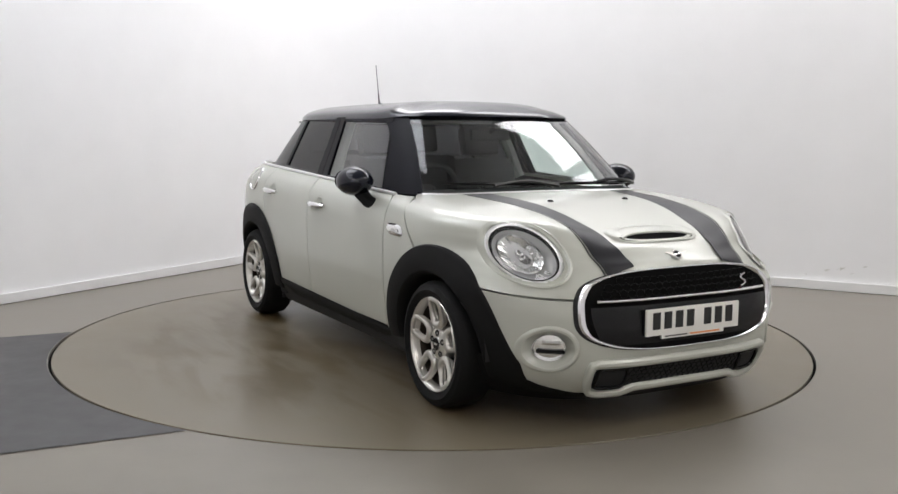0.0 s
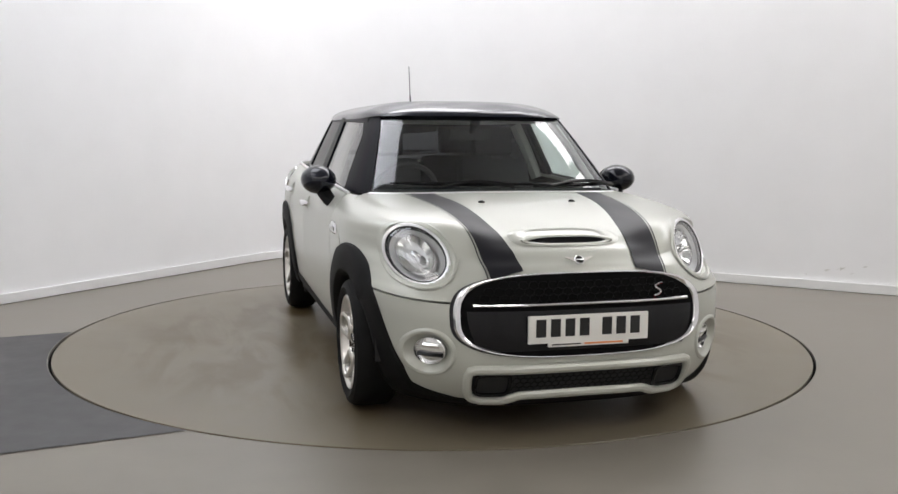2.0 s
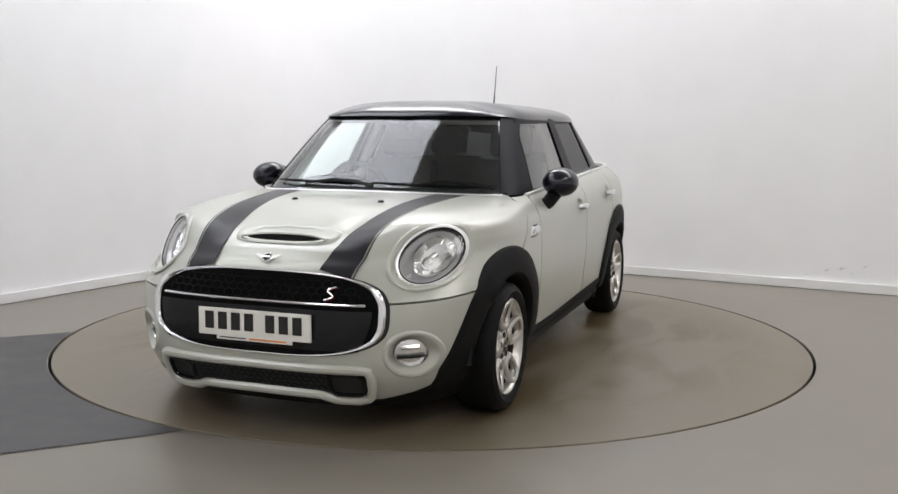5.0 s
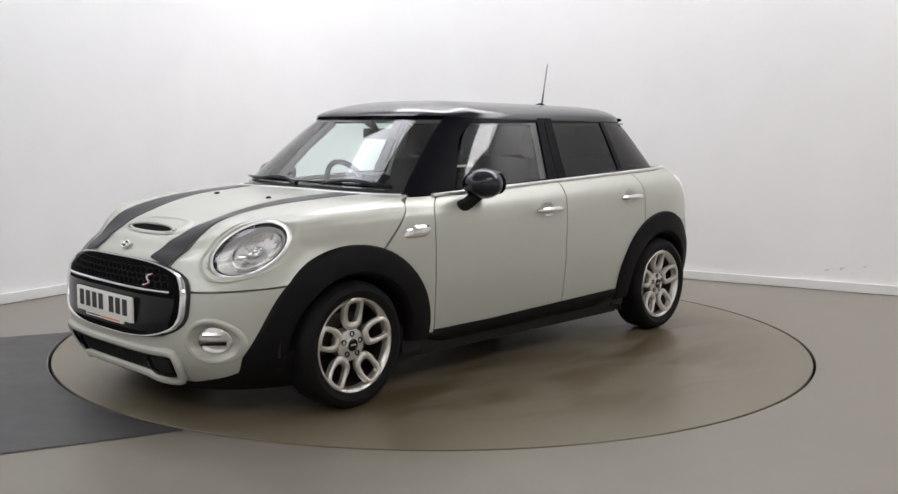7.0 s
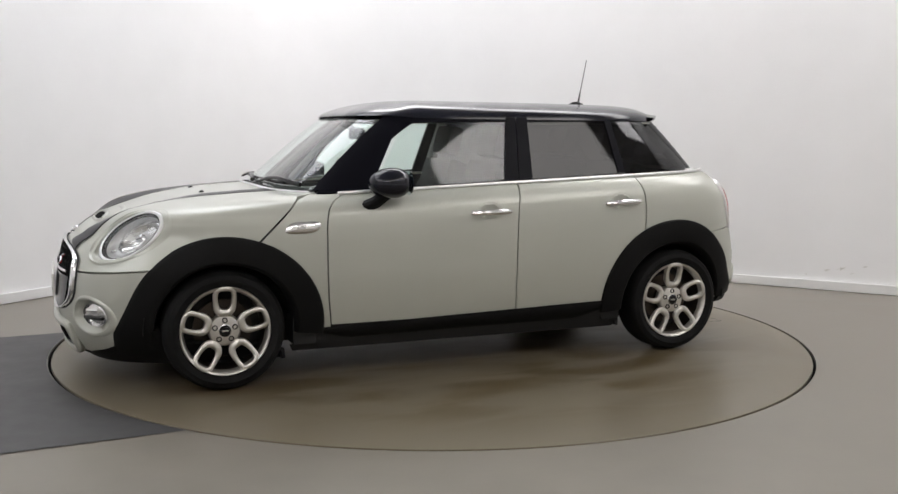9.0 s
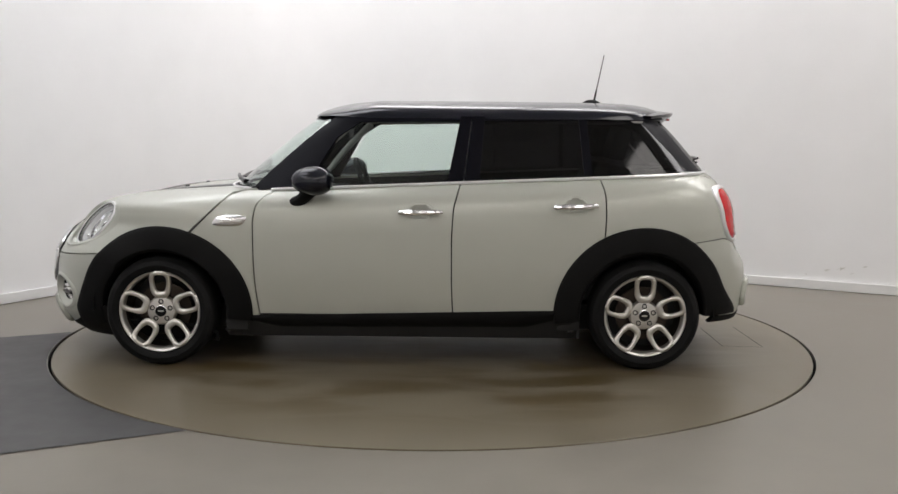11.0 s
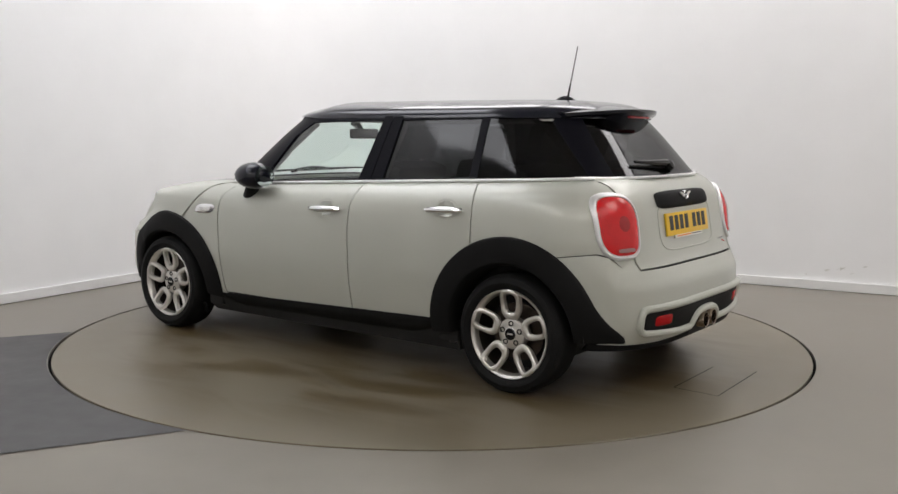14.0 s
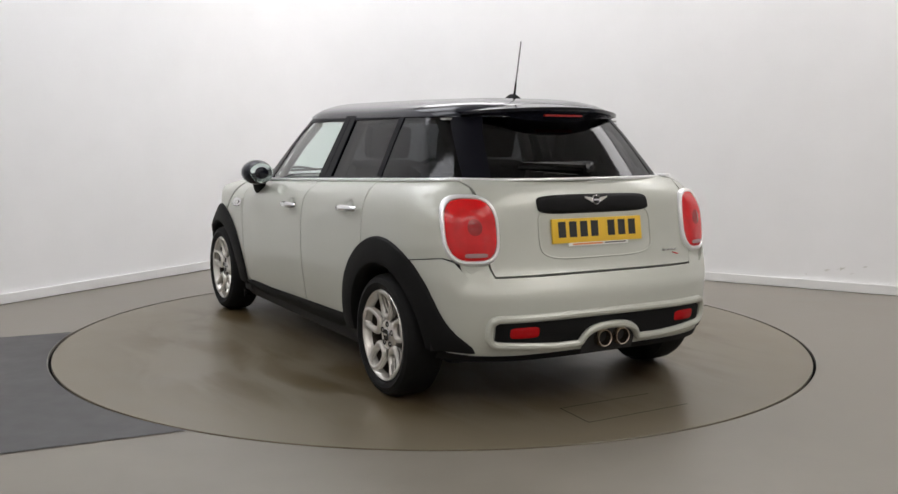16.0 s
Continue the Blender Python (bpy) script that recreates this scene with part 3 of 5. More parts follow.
def quarter_geo():
    """The rear wing, from the rear door round to the tail lamp."""
    nu, nv = 90, 22
    P = np.zeros((nu, nv, 3))
    for j, t in enumerate(np.linspace(0, 1, nv) ** 0.85):
        zl = 0.60 + (BELT - 0.60) * t
        x0 = float(GAP_C(lift(zl, -1.06))) - G
        r = row_rear(zl, x0, 120)
        z = lift(zl, r[:, 0])
        k = (1 - t) ** 3
        z = z + k * (rear_line(r[:, 0]) + 0.002 - lift(0.60, r[:, 0]))
        keep = r[:, 1] > gate_edge(z) + G
        r = resample(np.column_stack([r, z])[keep], nu)
        P[:, j] = r
    return sheet(P, (-1.0, 0, 0.5), 0.02, hole=lambda C: np.hypot(C[..., 0] - AXLE_R, C[..., 2] - WHEEL_Z) < 0.41)


def tailgate_geo():
    z = np.linspace(0.624, 1.039, 26)
    u = np.linspace(-1, 1, 41)
    Z = np.broadcast_to(z, (41, 26)).copy()
    Y = u[:, None] * (gate_edge(z) - G)[None]
    return sheet(tail(Y, Z), (-1.0, 0, 0.6), 0.02)


def shell_geo():
    """The dark inner shell behind the shut lines."""
    nu, nv = 80, 20
    P = np.zeros((nu, nv, 3))
    for j, zl in enumerate(np.linspace(0.16, 0.93, nv)):
        a, b = row_front(zl, 0.0, 40), row_rear(zl, -0.02, 40)
        r = np.concatenate([a[::-1], b])
        c = np.array([0.0, 0.0])
        d = np.column_stack([np.maximum(r[:, 0], -1.84) * 0.992, np.maximum(r[:, 1] - 0.016, 0)])
        P[:, j, :2], P[:, j, 2] = d, np.maximum(lift(zl, d[:, 0]) - 0.012, np.where(d[:, 0] < -1.55, 0.29, 0))
    Q = P[::-1][1:-1].copy()
    Q[..., 1] *= -1
    F = np.concatenate([P, Q], 0)
    C = (F + np.roll(F, -1, 0)) / 2
    C = (C[:, 1:] + C[:, :-1]) / 2
    keep = ~in_arch(C, 0.385) & (C[..., 0] < 1.42) & ((C[..., 0] < 0.85) | (C[..., 2] < 0.80))
    return F.reshape(-1, 3).tolist(), quads(len(F), nv, True, False, keep)


part("body_shell", shell_geo(), M_GAP, car, "dark inner body shell")
part("underbody", join(box(-1.50, 1.80, -0.60, 0.60, 0.165, 0.30, 0.03), box(-1.80, -1.48, -0.60, 0.60, 0.255, 0.33, 0.03)), M_GAP, car, "dark underbody")
part("engine_bay_floor", box(0.5, 1.84, -0.47, 0.47, 0.30, 0.66, 0.03), M_GAP, car, "dark engine bay")
bonnet = part("bonnet", bonnet_geo(), M_PAINT, car, "silver clamshell bonnet")
front_bumper = part("front_bumper", front_bumper_geo(), M_PAINT, car, "silver front bumper")
rear_bumper = part("rear_bumper", rear_bumper_geo(), M_PAINT, car, "silver rear bumper")
tailgate = part("tailgate", tailgate_geo(), M_PAINT, car, "silver tailgate")


def bonnet_gap(z):
    return np.interp(z, SHUT_Z, SHUT_X) - 2 * G


doors = {}
for s in (1, -1):
    part("front_wing", side_of(flank_panel(bonnet_gap, lambda z: GAP_A(z) + G, 0.25, 14, 24, in_arch), s), M_PAINT, car)
    doors["f", s] = part("front_door", side_of(flank_panel(lambda z: GAP_A(z) - G, lambda z: GAP_B(z) + G, SILL, 90, 64, in_dish), s), M_PAINT, car, "silver front door, shut")
    doors["r", s] = part("rear_door", side_of(flank_panel(lambda z: GAP_B(z) - G, lambda z: GAP_C(z) + G, SILL + 0.012, 76, 64, lambda C: in_arch(C) | in_dish(C)), s), M_PAINT, car, "silver rear door, shut")
    part("rear_wing", side_of(quarter_geo(), s), M_PAINT, car)

    # black sill
    x = np.linspace(0.815, -0.815, 40)[:, None]
    zt = 0.272 + (0.86 - x) * 0.026
    v = np.linspace(0, 1, 7)[None, :]
    prof = np.interp(v, [0, 0.15, 0.5, 0.8, 1], [-0.07, -0.03, 0.004, 0.012, 0.004])
    zb = 0.165 + 0.065 * np.clip((np.abs(x) - 0.66) / 0.155, 0, 1)
    z = zb + (zt - zb) * v
    P = flank(np.broadcast_to(x, z.shape), z)
    P[..., 1] += prof
    part("sill", side_of(sheet(P, IN, 0.03), s), M_PLASTIC, car, "black plastic sill")

    # black wheel-arch trims, rolled inwards to the opening
    for ax, xo in ((AXLE_F, 0.490), (AXLE_R, 0.482)):
        a = np.linspace(-0.24 if ax > 0 else -0.10, math.pi + (0.10 if ax > 0 else 0.01), 58)[:, None]
        q = np.array([1.0, 0.985, 0.95, 0.80, 0.74, 0.715, 0.70, 0.70])[None, :]
        lift_y = np.array([0.001, 0.013, 0.018, 0.022, 0.018, 0.006, -0.02, -0.12])[None, :]
        rz = 0.455 if ax > 0 else 0.47
        X = ax + np.where((np.cos(a) < 0) & (ax < 0), 0.447, np.where((np.cos(a) > 0) & (ax > 0), 0.458, xo)) * q * np.cos(a)
        Z = WHEEL_Z + np.where(np.sin(a) > 0, rz, 0.49) * q * np.sin(a)
        X = X + math.copysign(1, ax) * np.where(np.cos(a) * ax > 0, (0.045 if ax > 0 else 0.10) * np.clip((0.42 - np.sin(a)) / 0.42, 0, 1) ** 2 * np.clip((q - 0.74) / 0.26, 0, 1), 0)
        P = flank(np.clip(X, -1.80, 1.93), Z)
        P[..., 1] += np.broadcast_to(lift_y, X.shape) * np.where((X > AXLE_F + 0.25) & (lift_y > 0), 0.6, 1.0)
        part("wheel_arch_trim", side_of(sheet(P, (ax, 0, 0.3), 0), s), M_PLASTIC, car, "black plastic wheel-arch trim")
        a = np.linspace(-0.02, math.pi + 0.02, 40)
        liner = []
        P = np.zeros((40, 3, 3))
        for k, yy in enumerate((0.80, 0.66, 0.52)):
            P[:, k] = np.column_stack([ax + 0.375 * np.cos(a), np.full(40, yy), WHEEL_Z + 0.375 * np.sin(a)])
        part("arch_liner", side_of(sheet(P, (ax, 0.6, 2.0), 0), s), M_GAP, car)

# black lower lips
def lip(proj, zf, zlo, ymax):
    y = np.linspace(-ymax, ymax, 61)[:, None]
    t = np.linspace(0, 1, 6)[None, :]
    z = zlo + (zf(np.abs(y)) - zlo) * t
    return sheet(outward(proj, np.broadcast_to(y, z.shape).copy(), z, 0.005), IN, 0.02)


part("front_lip", lip(nose, lambda y: np.interp(y, [0, 0.5, 0.62, 0.75, 0.80], [0.165, 0.17, 0.20, 0.26, 0.33]), 0.125, 0.79), M_PLASTIC, front_bumper, "black plastic lower lip")
part("rear_lip", lip(tail, lambda y: np.interp(y, [0, 0.5, 0.66, 0.78, 0.81], [0.274, 0.274, 0.276, 0.285, 0.30]), 0.25, 0.76), M_PLASTIC, rear_bumper, "black plastic lower lip")


# ---------------------------------------------------------------- glasshouse, roof, spoiler
def line2(x0, x1, dz=0.0):
    """A near-upright edge on the cabin's side from (x0, belt) to (x1, roof)."""
    return lambda t: (x0 + (x1 - x0) * t, belt(x0) + 0.004 + dz + (1.335 - belt(x0) - 0.004 - dz) * t)


def cabin_patch(e0, e1, nu, nv, off, thick, mat, name, parent, s, label=""):
    return part(name, side_of(patch(cabin, e0, e1, nu, nv, off, thick), s), mat, parent, label)


for s in (1, -1):
    fd, rd = doors["f", s], doors["r", s]
    # panes
    gl = part("window", side_of(patch(cabin, lambda t: (0.515 + (0.285 - 0.515) * t, 0.95 + (1.306 - 0.95) * t), lambda t: (-0.245 - 0.07 * t, 0.985 + (1.314 - 0.985) * t), 22, 16, -0.004, 0), s), M_GLASS, fd, "clear front door glass")
    gl.visible_shadow = False
    part("window", side_of(patch(cabin, lambda t: (-0.398 - 0.03 * t, 0.992 + (1.314 - 0.992) * t), lambda t: (-0.972 + 0.024 * t, 1.018 + (1.322 - 1.018) * t), 18, 14, -0.004, 0), s), M_PRIVACY, rd, "dark privacy glass")
    part("quarter_window", side_of(patch(cabin, lambda t: (-1.0 + 0.022 * t, 1.012 + (1.328 - 1.012) * t), lambda t: (-1.585 + 0.285 * t, 1.034 + (1.328 - 1.034) * t), 22, 14, -0.001, 0.004), s), M_PRIVACY, car, "dark privacy quarter glass")
    # frames between and round the panes
    cabin_patch(line2(0.79, 0.375), lambda t: (0.53 - 0.235 * t, 0.946 + 0.389 * t), 12, 16, 0.0, 0.02, M_PILLAR, "a_pillar", car, s, "gloss black windscreen pillar")
    cabin_patch(lambda t: (-0.235 - 0.07 * t, 0.985 + 0.35 * t), lambda t: (-0.318 - 0.045 * t, 0.985 + 0.35 * t), 6, 12, 0.004, 0.015, M_PILLAR, "window_frame", fd, s)
    cabin_patch(lambda t: (-0.324 - 0.045 * t, 0.987 + 0.348 * t), lambda t: (-0.405 - 0.03 * t, 0.990 + 0.345 * t), 6, 12, 0.004, 0.015, M_PILLAR, "window_frame", rd, s)
    cabin_patch(lambda t: (-0.962 + 0.022 * t, 1.016 + 0.32 * t), lambda t: (-1.006 + 0.022 * t, 1.018 + 0.317 * t), 4, 12, 0.003, 0.015, M_PILLAR, "window_frame", rd, s)
    cabin_patch(lambda t: (0.30 - 0.60 * t * 1.03, 1.300 + 0.010 * t), lambda t: (0.28 - 0.58 * t * 1.08, 1.336 + 0.004 * t), 4, 20, 0.003, 0.012, M_PILLAR, "window_frame", fd, s)
    cabin_patch(lambda t: (-0.36 - 0.60 * t, 1.310 + 0.010 * t), lambda t: (-0.36 - 0.60 * t, 1.340 + 0 * t), 4, 20, 0.003, 0.012, M_PILLAR, "window_frame", rd, s)
    cabin_patch(lambda t: (0.535 - 0.78 * t, 0.943 + 0.045 * t), lambda t: (0.52 - 0.77 * t, 0.956 + 0.040 * t), 3, 20, 0.004, 0.012, M_GLOSS, "window_seal", fd, s)
    cabin_patch(lambda t: (-0.33 - 0.67 * t, 0.984 + 0.030 * t), lambda t: (-0.33 - 0.67 * t, 0.998 + 0.030 * t), 3, 20, 0.004, 0.012, M_GLOSS, "window_seal", rd, s)
    cabin_patch(lambda t: (-1.562 + 0.285 * t, 1.028 + 0.30 * t), lambda t: (-1.64 + 0.25 * t, 1.034 + 0.30 * t), 6, 14, 0.0005, 0.015, M_PILLAR, "rear_pillar", car, s, "gloss black rear pillar")
    # bright belt strip
    xs_ = np.linspace(0.70, -1.60, 60)
    P = cabin(xs_, belt(xs_) + 0.004)
    P[:, 1] = np.maximum(P[:, 1], flank(xs_, belt(xs_) - 0.002)[:, 1]) + 0.003
    for a_, b_ in ((0, 27), (27, 45), (45, 60)):
        part("belt_strip", side_of(tube(P[a_:min(b_ + 1, 60)], 0.0085, 8), s), M_TRIM, car, "thin chrome belt strip")

ws = part("windscreen", patch(screen, lambda t: (-0.705 + 0.150 * t, 0.948 + (1.336 - 0.948) * t), lambda t: (0.705 - 0.150 * t, 0.948 + (1.336 - 0.948) * t), 40, 20, -0.004, 0), M_GLASS, car, "clear windscreen glass")
ws.visible_shadow = False
part("windscreen_band", patch(screen, lambda t: (-0.53 + 0.01 * t, 1.320 + 0.022 * t), lambda t: (0.53 - 0.01 * t, 1.320 + 0.022 * t), 40, 4, 0.0, 0.01), M_GLOSS, car, "black band over the windscreen")
for s in (1, -1):
    part("windscreen_edge", side_of(patch(screen, lambda t: (0.655 - 0.142 * t, 0.95 + 0.390 * t), lambda t: (0.712 - 0.142 * t, 0.95 + 0.390 * t), 8, 16, 0.0, 0.01), s), M_PILLAR, car, "black edge of the windscreen")
part("rear_window", patch(backlight, lambda t: (-0.60 + 0.07 * t, 1.043 + 0.292 * t), lambda t: (0.60 - 0.07 * t, 1.043 + 0.292 * t), 40, 16, -0.002, 0.004), M_PRIVACY, tailgate, "dark tinted rear window")
y_ = np.linspace(-0.62, 0.62, 50)
P = backlight(y_, 1.036 + 0 * y_)
P[:, 0] -= 0.006
part("belt_strip", tube(P, 0.0075, 8), M_TRIM, tailgate, "thin chrome belt strip")
y_ = np.linspace(-0.665, 0.665, 50)
P = screen(y_, 0.940 + 0.010 * (1 - (y_ / 0.665) ** 2))
P[:, 0] += 0.02
part("scuttle_strip", tube(P, 0.008, 8, up=(1, 0, 0.3)), M_TRIM, car, "thin chrome strip at the bonnet's rear edge")
P = np.stack([screen(y_, 0.955 + 0.008 * (1 - (y_ / 0.665) ** 2)) + np.array([0.05 * k - 0.06, 0, 0.004 - 0.008 * k]) for k in range(3)], 1)
part("cowl", sheet(P, (0.9, 0, 0), 0.01), M_PLASTIC, car, "black plastic windscreen cowl")


def roof_geo():
    z0, h = 1.322, 0.106
    pts = []
    for x in np.linspace(-1.39, 0.525, 90):
        pts.append((x, float(glass_half(np.float64(x), np.float64(z0)))))
    pts = [p for p in pts if p[1] > 0.004]
    rows = resample([(GR_AT(z0) + 0.0, 0.0)] + [(GR_AT(z0) + 0.002, 0.3)] + pts + [(float(GF_AT(z0)), 0.0)], 110)
    full = np.concatenate([rows, (rows * np.array([1, -1]))[::-1][1:-1]])
    q = np.array([1.0, 0.985, 0.96, 0.92, 0.86, 0.78, 0.68, 0.56, 0.42, 0.28, 0.14, 0.0])
    mid = np.column_stack([np.clip(full[:, 0], -1.05, 0.12), np.zeros(len(full))])
    V = []
    for k in q:
        p = mid + (full - mid) * k * (1.006 if k > 0.9 else 1)
        f = np.clip((full[:, 0] - 0.16) / 0.24, 0, 1)
        f = f * f * (3 - 2 * f)
        zz = z0 + 0.012 * f + (h - 0.012 * f) * ((1 - f) * (1 - k**3.6) ** 0.5 + f * (1 - k**2.1) ** 0.72)
        zz = zz - 0.007 * np.clip((-0.4 - p[:, 0]) / 1.0, 0, 1) ** 1.5 * (1 - k**6)
        V.append(np.column_stack([p, zz]))
    V = np.array(V)
    return V.reshape(-1, 3).tolist(), [tuple(reversed(f)) for f in quads(len(q), len(full), False, True)]


roof = part("roof", roof_geo(), M_ROOF, car, "gloss black roof panel")
part("headlining", box(-1.3, 0.36, -0.52, 0.52, 1.306, 1.316, 0), M_LINING, car, "pale grey roof lining")


def spoiler_geo():
    """The roof spoiler: a wing from the roof's rear edge, with a hollow underside."""
    y = np.linspace(-0.47, 0.47, 41)[:, None]
    u = np.abs(y) / 0.47
    xb = -1.20 + 0 * y
    xe = -1.558 + 0.20 * u**2.3
    zt = 1.405 - 0.055 * u**2.5
    ze = 1.372 - 0.026 * u**2
    t = np.linspace(0, 1, 7)[None, :]
    top = np.stack([xb + (xe - xb) * t, np.broadcast_to(y, (41, 7)) * 1.0, zt + (ze - zt) * t**1.4], -1)
    edge = np.stack([np.broadcast_to(xe + 0.004, (41, 1)), y, ze - 0.016], -1)
    back = np.stack([np.broadcast_to(xe + 0.10, (41, 1)), y * 0.97, ze - 0.035 - 0.055 * (1 - u**2)], -1)
    low = np.stack([np.broadcast_to(-1.40 + 0 * y, (41, 1)), y * 0.95, ze - 0.05 - 0.085 * (1 - u**2)], -1)
    P = np.concatenate([top, edge, back, low], 1)
    return sheet(P, (-1.2, 0, 1.2), 0)


spoiler = part("spoiler", spoiler_geo(), M_ROOF, tailgate, "gloss black roof spoiler", 40)
part("brake_light", box(-1.535, -1.515, -0.11, 0.11, 1.326, 1.336, 0.003), M_RED_DARK, tailgate)
antenna = part("antenna_foot", lathe([(0.052, 0.0), (0.046, 0.012), (0.03, 0.026), (0.014, 0.034), (0.001, 0.036)], 20, "z"), M_PLASTIC, car, "black antenna foot")
antenna.data.transform(Matrix.Translation((-1.085, 0, 1.414)) @ Matrix.Diagonal((1.35, 0.6, 1, 1)))
rod = part("antenna_rod", tube([(-1.10, 0, 1.435), (-1.113, 0, 1.50), (-1.116, 0, 1.515)], [0.006, 0.0050, 0.0035], 8), M_PLASTIC, car, "thin antenna rod with a black foot")
part("rod_tip", tube([(-1.116, 0, 1.515), (-1.135, 0, 1.61), (-1.155, 0, 1.712)], [0.0036, 0.0034, 0.0030], 8), M_ROD, rod, "grey metal rod")


# ---------------------------------------------------------------- wheels
def band(proj, cu, cv, ru, rv, qs, offs, power=2.0, n=64, lean=0.0):
    """A flat or rounded ring on a surface; qs: scale of each line, offs: its height."""
    a = np.linspace(0, 2 * np.pi, n, endpoint=False)
    c, s = np.cos(a), np.sin(a)
    c, s = np.sign(c) * np.abs(c) ** (2 / power), np.sign(s) * np.abs(s) ** (2 / power)
    P = np.array([outward(proj, cu + q * ru * (c + lean * s), cv + q * rv * s, o) for q, o in zip(qs, offs)])
    f = quads(len(qs), n, False, True)
    p0, p1, p2 = P[0, 0], P[0, 1], P[1, 0]
    if np.dot(np.cross(p2 - p0, p1 - p0), P.reshape(-1, 3).mean(0) - np.array(IN)) < 0:
        f = [tuple(reversed(w)) for w in f]
    return P.reshape(-1, 3).tolist(), f


def wheel_parts(ax, s):
    """An alloy wheel with five loop spokes; y is measured from the car's middle."""
    at = lambda g: side_of(moved(g, Matrix.Translation((ax, 0, WHEEL_Z))), s)
    wheel = part("wheel", at(lathe([(0.2165, 0.842), (0.2165, 0.851), (0.213, 0.855), (0.207, 0.853), (0.201, 0.846), (0.196, 0.828), (0.193, 0.815)], 72)), M_ALLOY, car, "silver alloy wheel with five loop spokes")
    part("tyre", at(lathe([(0.212, 0.842), (0.221, 0.857), (0.2225, 0.8555), (0.228, 0.860), (0.25, 0.866), (0.252, 0.8645), (0.272, 0.858), (0.284, 0.843), (0.290, 0.825), (0.292, 0.80), (0.292, 0.72), (0.288, 0.69), (0.27, 0.67), (0.22, 0.668), (0.19, 0.69)], 80)), M_RUBBER, wheel, "black low-profile tyre")
    part("brake_disc", at(join(lathe([(0.001, 0.745), (0.075, 0.76), (0.078, 0.752), (0.142, 0.752), (0.142, 0.735), (0.001, 0.735)], 40))), M_STEEL, wheel, "dark steel brake disc")
    # barrel is darker than the alloy lip, in the brake disc's brown-black metal
    part("barrel", at(lathe([(0.1935, 0.816), (0.191, 0.80), (0.189, 0.70), (0.20, 0.67)], 60)), M_STEEL, wheel, "dark inner rim")
    part("backing_plate", at(lathe([(0.001, 0.705), (0.19, 0.70), (0.19, 0.69)], 32)), M_GAP, wheel)
    for k in range(5):
        g0 = 2 * math.pi * k / 5 + math.pi / 2
        a = np.linspace(0, 2 * np.pi, 44, endpoint=False)
        c, w = np.cos(a), np.sin(a)
        c, w = np.sign(c) * np.abs(c) ** (2 / 3.0), np.sign(w) * np.abs(w) ** (2 / 3.0)
        rad, tan = 0.147 + 0.0605 * w, (0.044 + 0.004 * w) * c
        yy = 0.822 + 0.026 * (w + 1) / 2 - 0.004 * np.abs(c) ** 3
        P = np.column_stack([rad * math.cos(g0) - tan * math.sin(g0), yy, rad * math.sin(g0) + tan * math.cos(g0)])
        part("spoke_loop", at(join(tube(P, 0.0125 + 0.0065 * np.clip(-w, 0, 1), 10, True, 0.85, (0, 1, 0)), tube(P - np.array([0, 0.016, 0]), 0.0105, 6, True, 1.0, (0, 1, 0)))), M_ALLOY, wheel)
    part("hub", at(lathe([(0.001, 0.826), (0.040, 0.826), (0.058, 0.825), (0.070, 0.822), (0.077, 0.814), (0.080, 0.79), (0.066, 0.75)], 40)), M_ALLOY, wheel)
    for k in range(5):
        g0 = 2 * math.pi * k / 5 + math.pi / 2
        b = moved(lathe([(0.0140, 0.8255), (0.0135, 0.8290), (0.009, 0.8285), (0.008, 0.825), (0.001, 0.825)], 14), Matrix.Translation((0.050 * math.cos(g0), 0, 0.050 * math.sin(g0))))
        part("wheel_bolt", at(b), M_GAP, wheel)
    cap = part("centre_cap", at(lathe([(0.029, 0.825), (0.0285, 0.831), (0.025, 0.8335), (0.001, 0.8345)], 28)), M_GLOSS, wheel, "black centre cap")
    part("cap_ring", at(lathe([(0.031, 0.825), (0.031, 0.832), (0.0285, 0.833), (0.0285, 0.825)], 28)), M_CHROME, wheel)
    part("cap_mark", at(box(-0.015, 0.015, 0.834, 0.8365, -0.004, 0.004, 0.001)), M_ALLOY, wheel)


for ax in (AXLE_F, AXLE_R):
    for s in (1, -1):
        wheel_parts(ax, s)

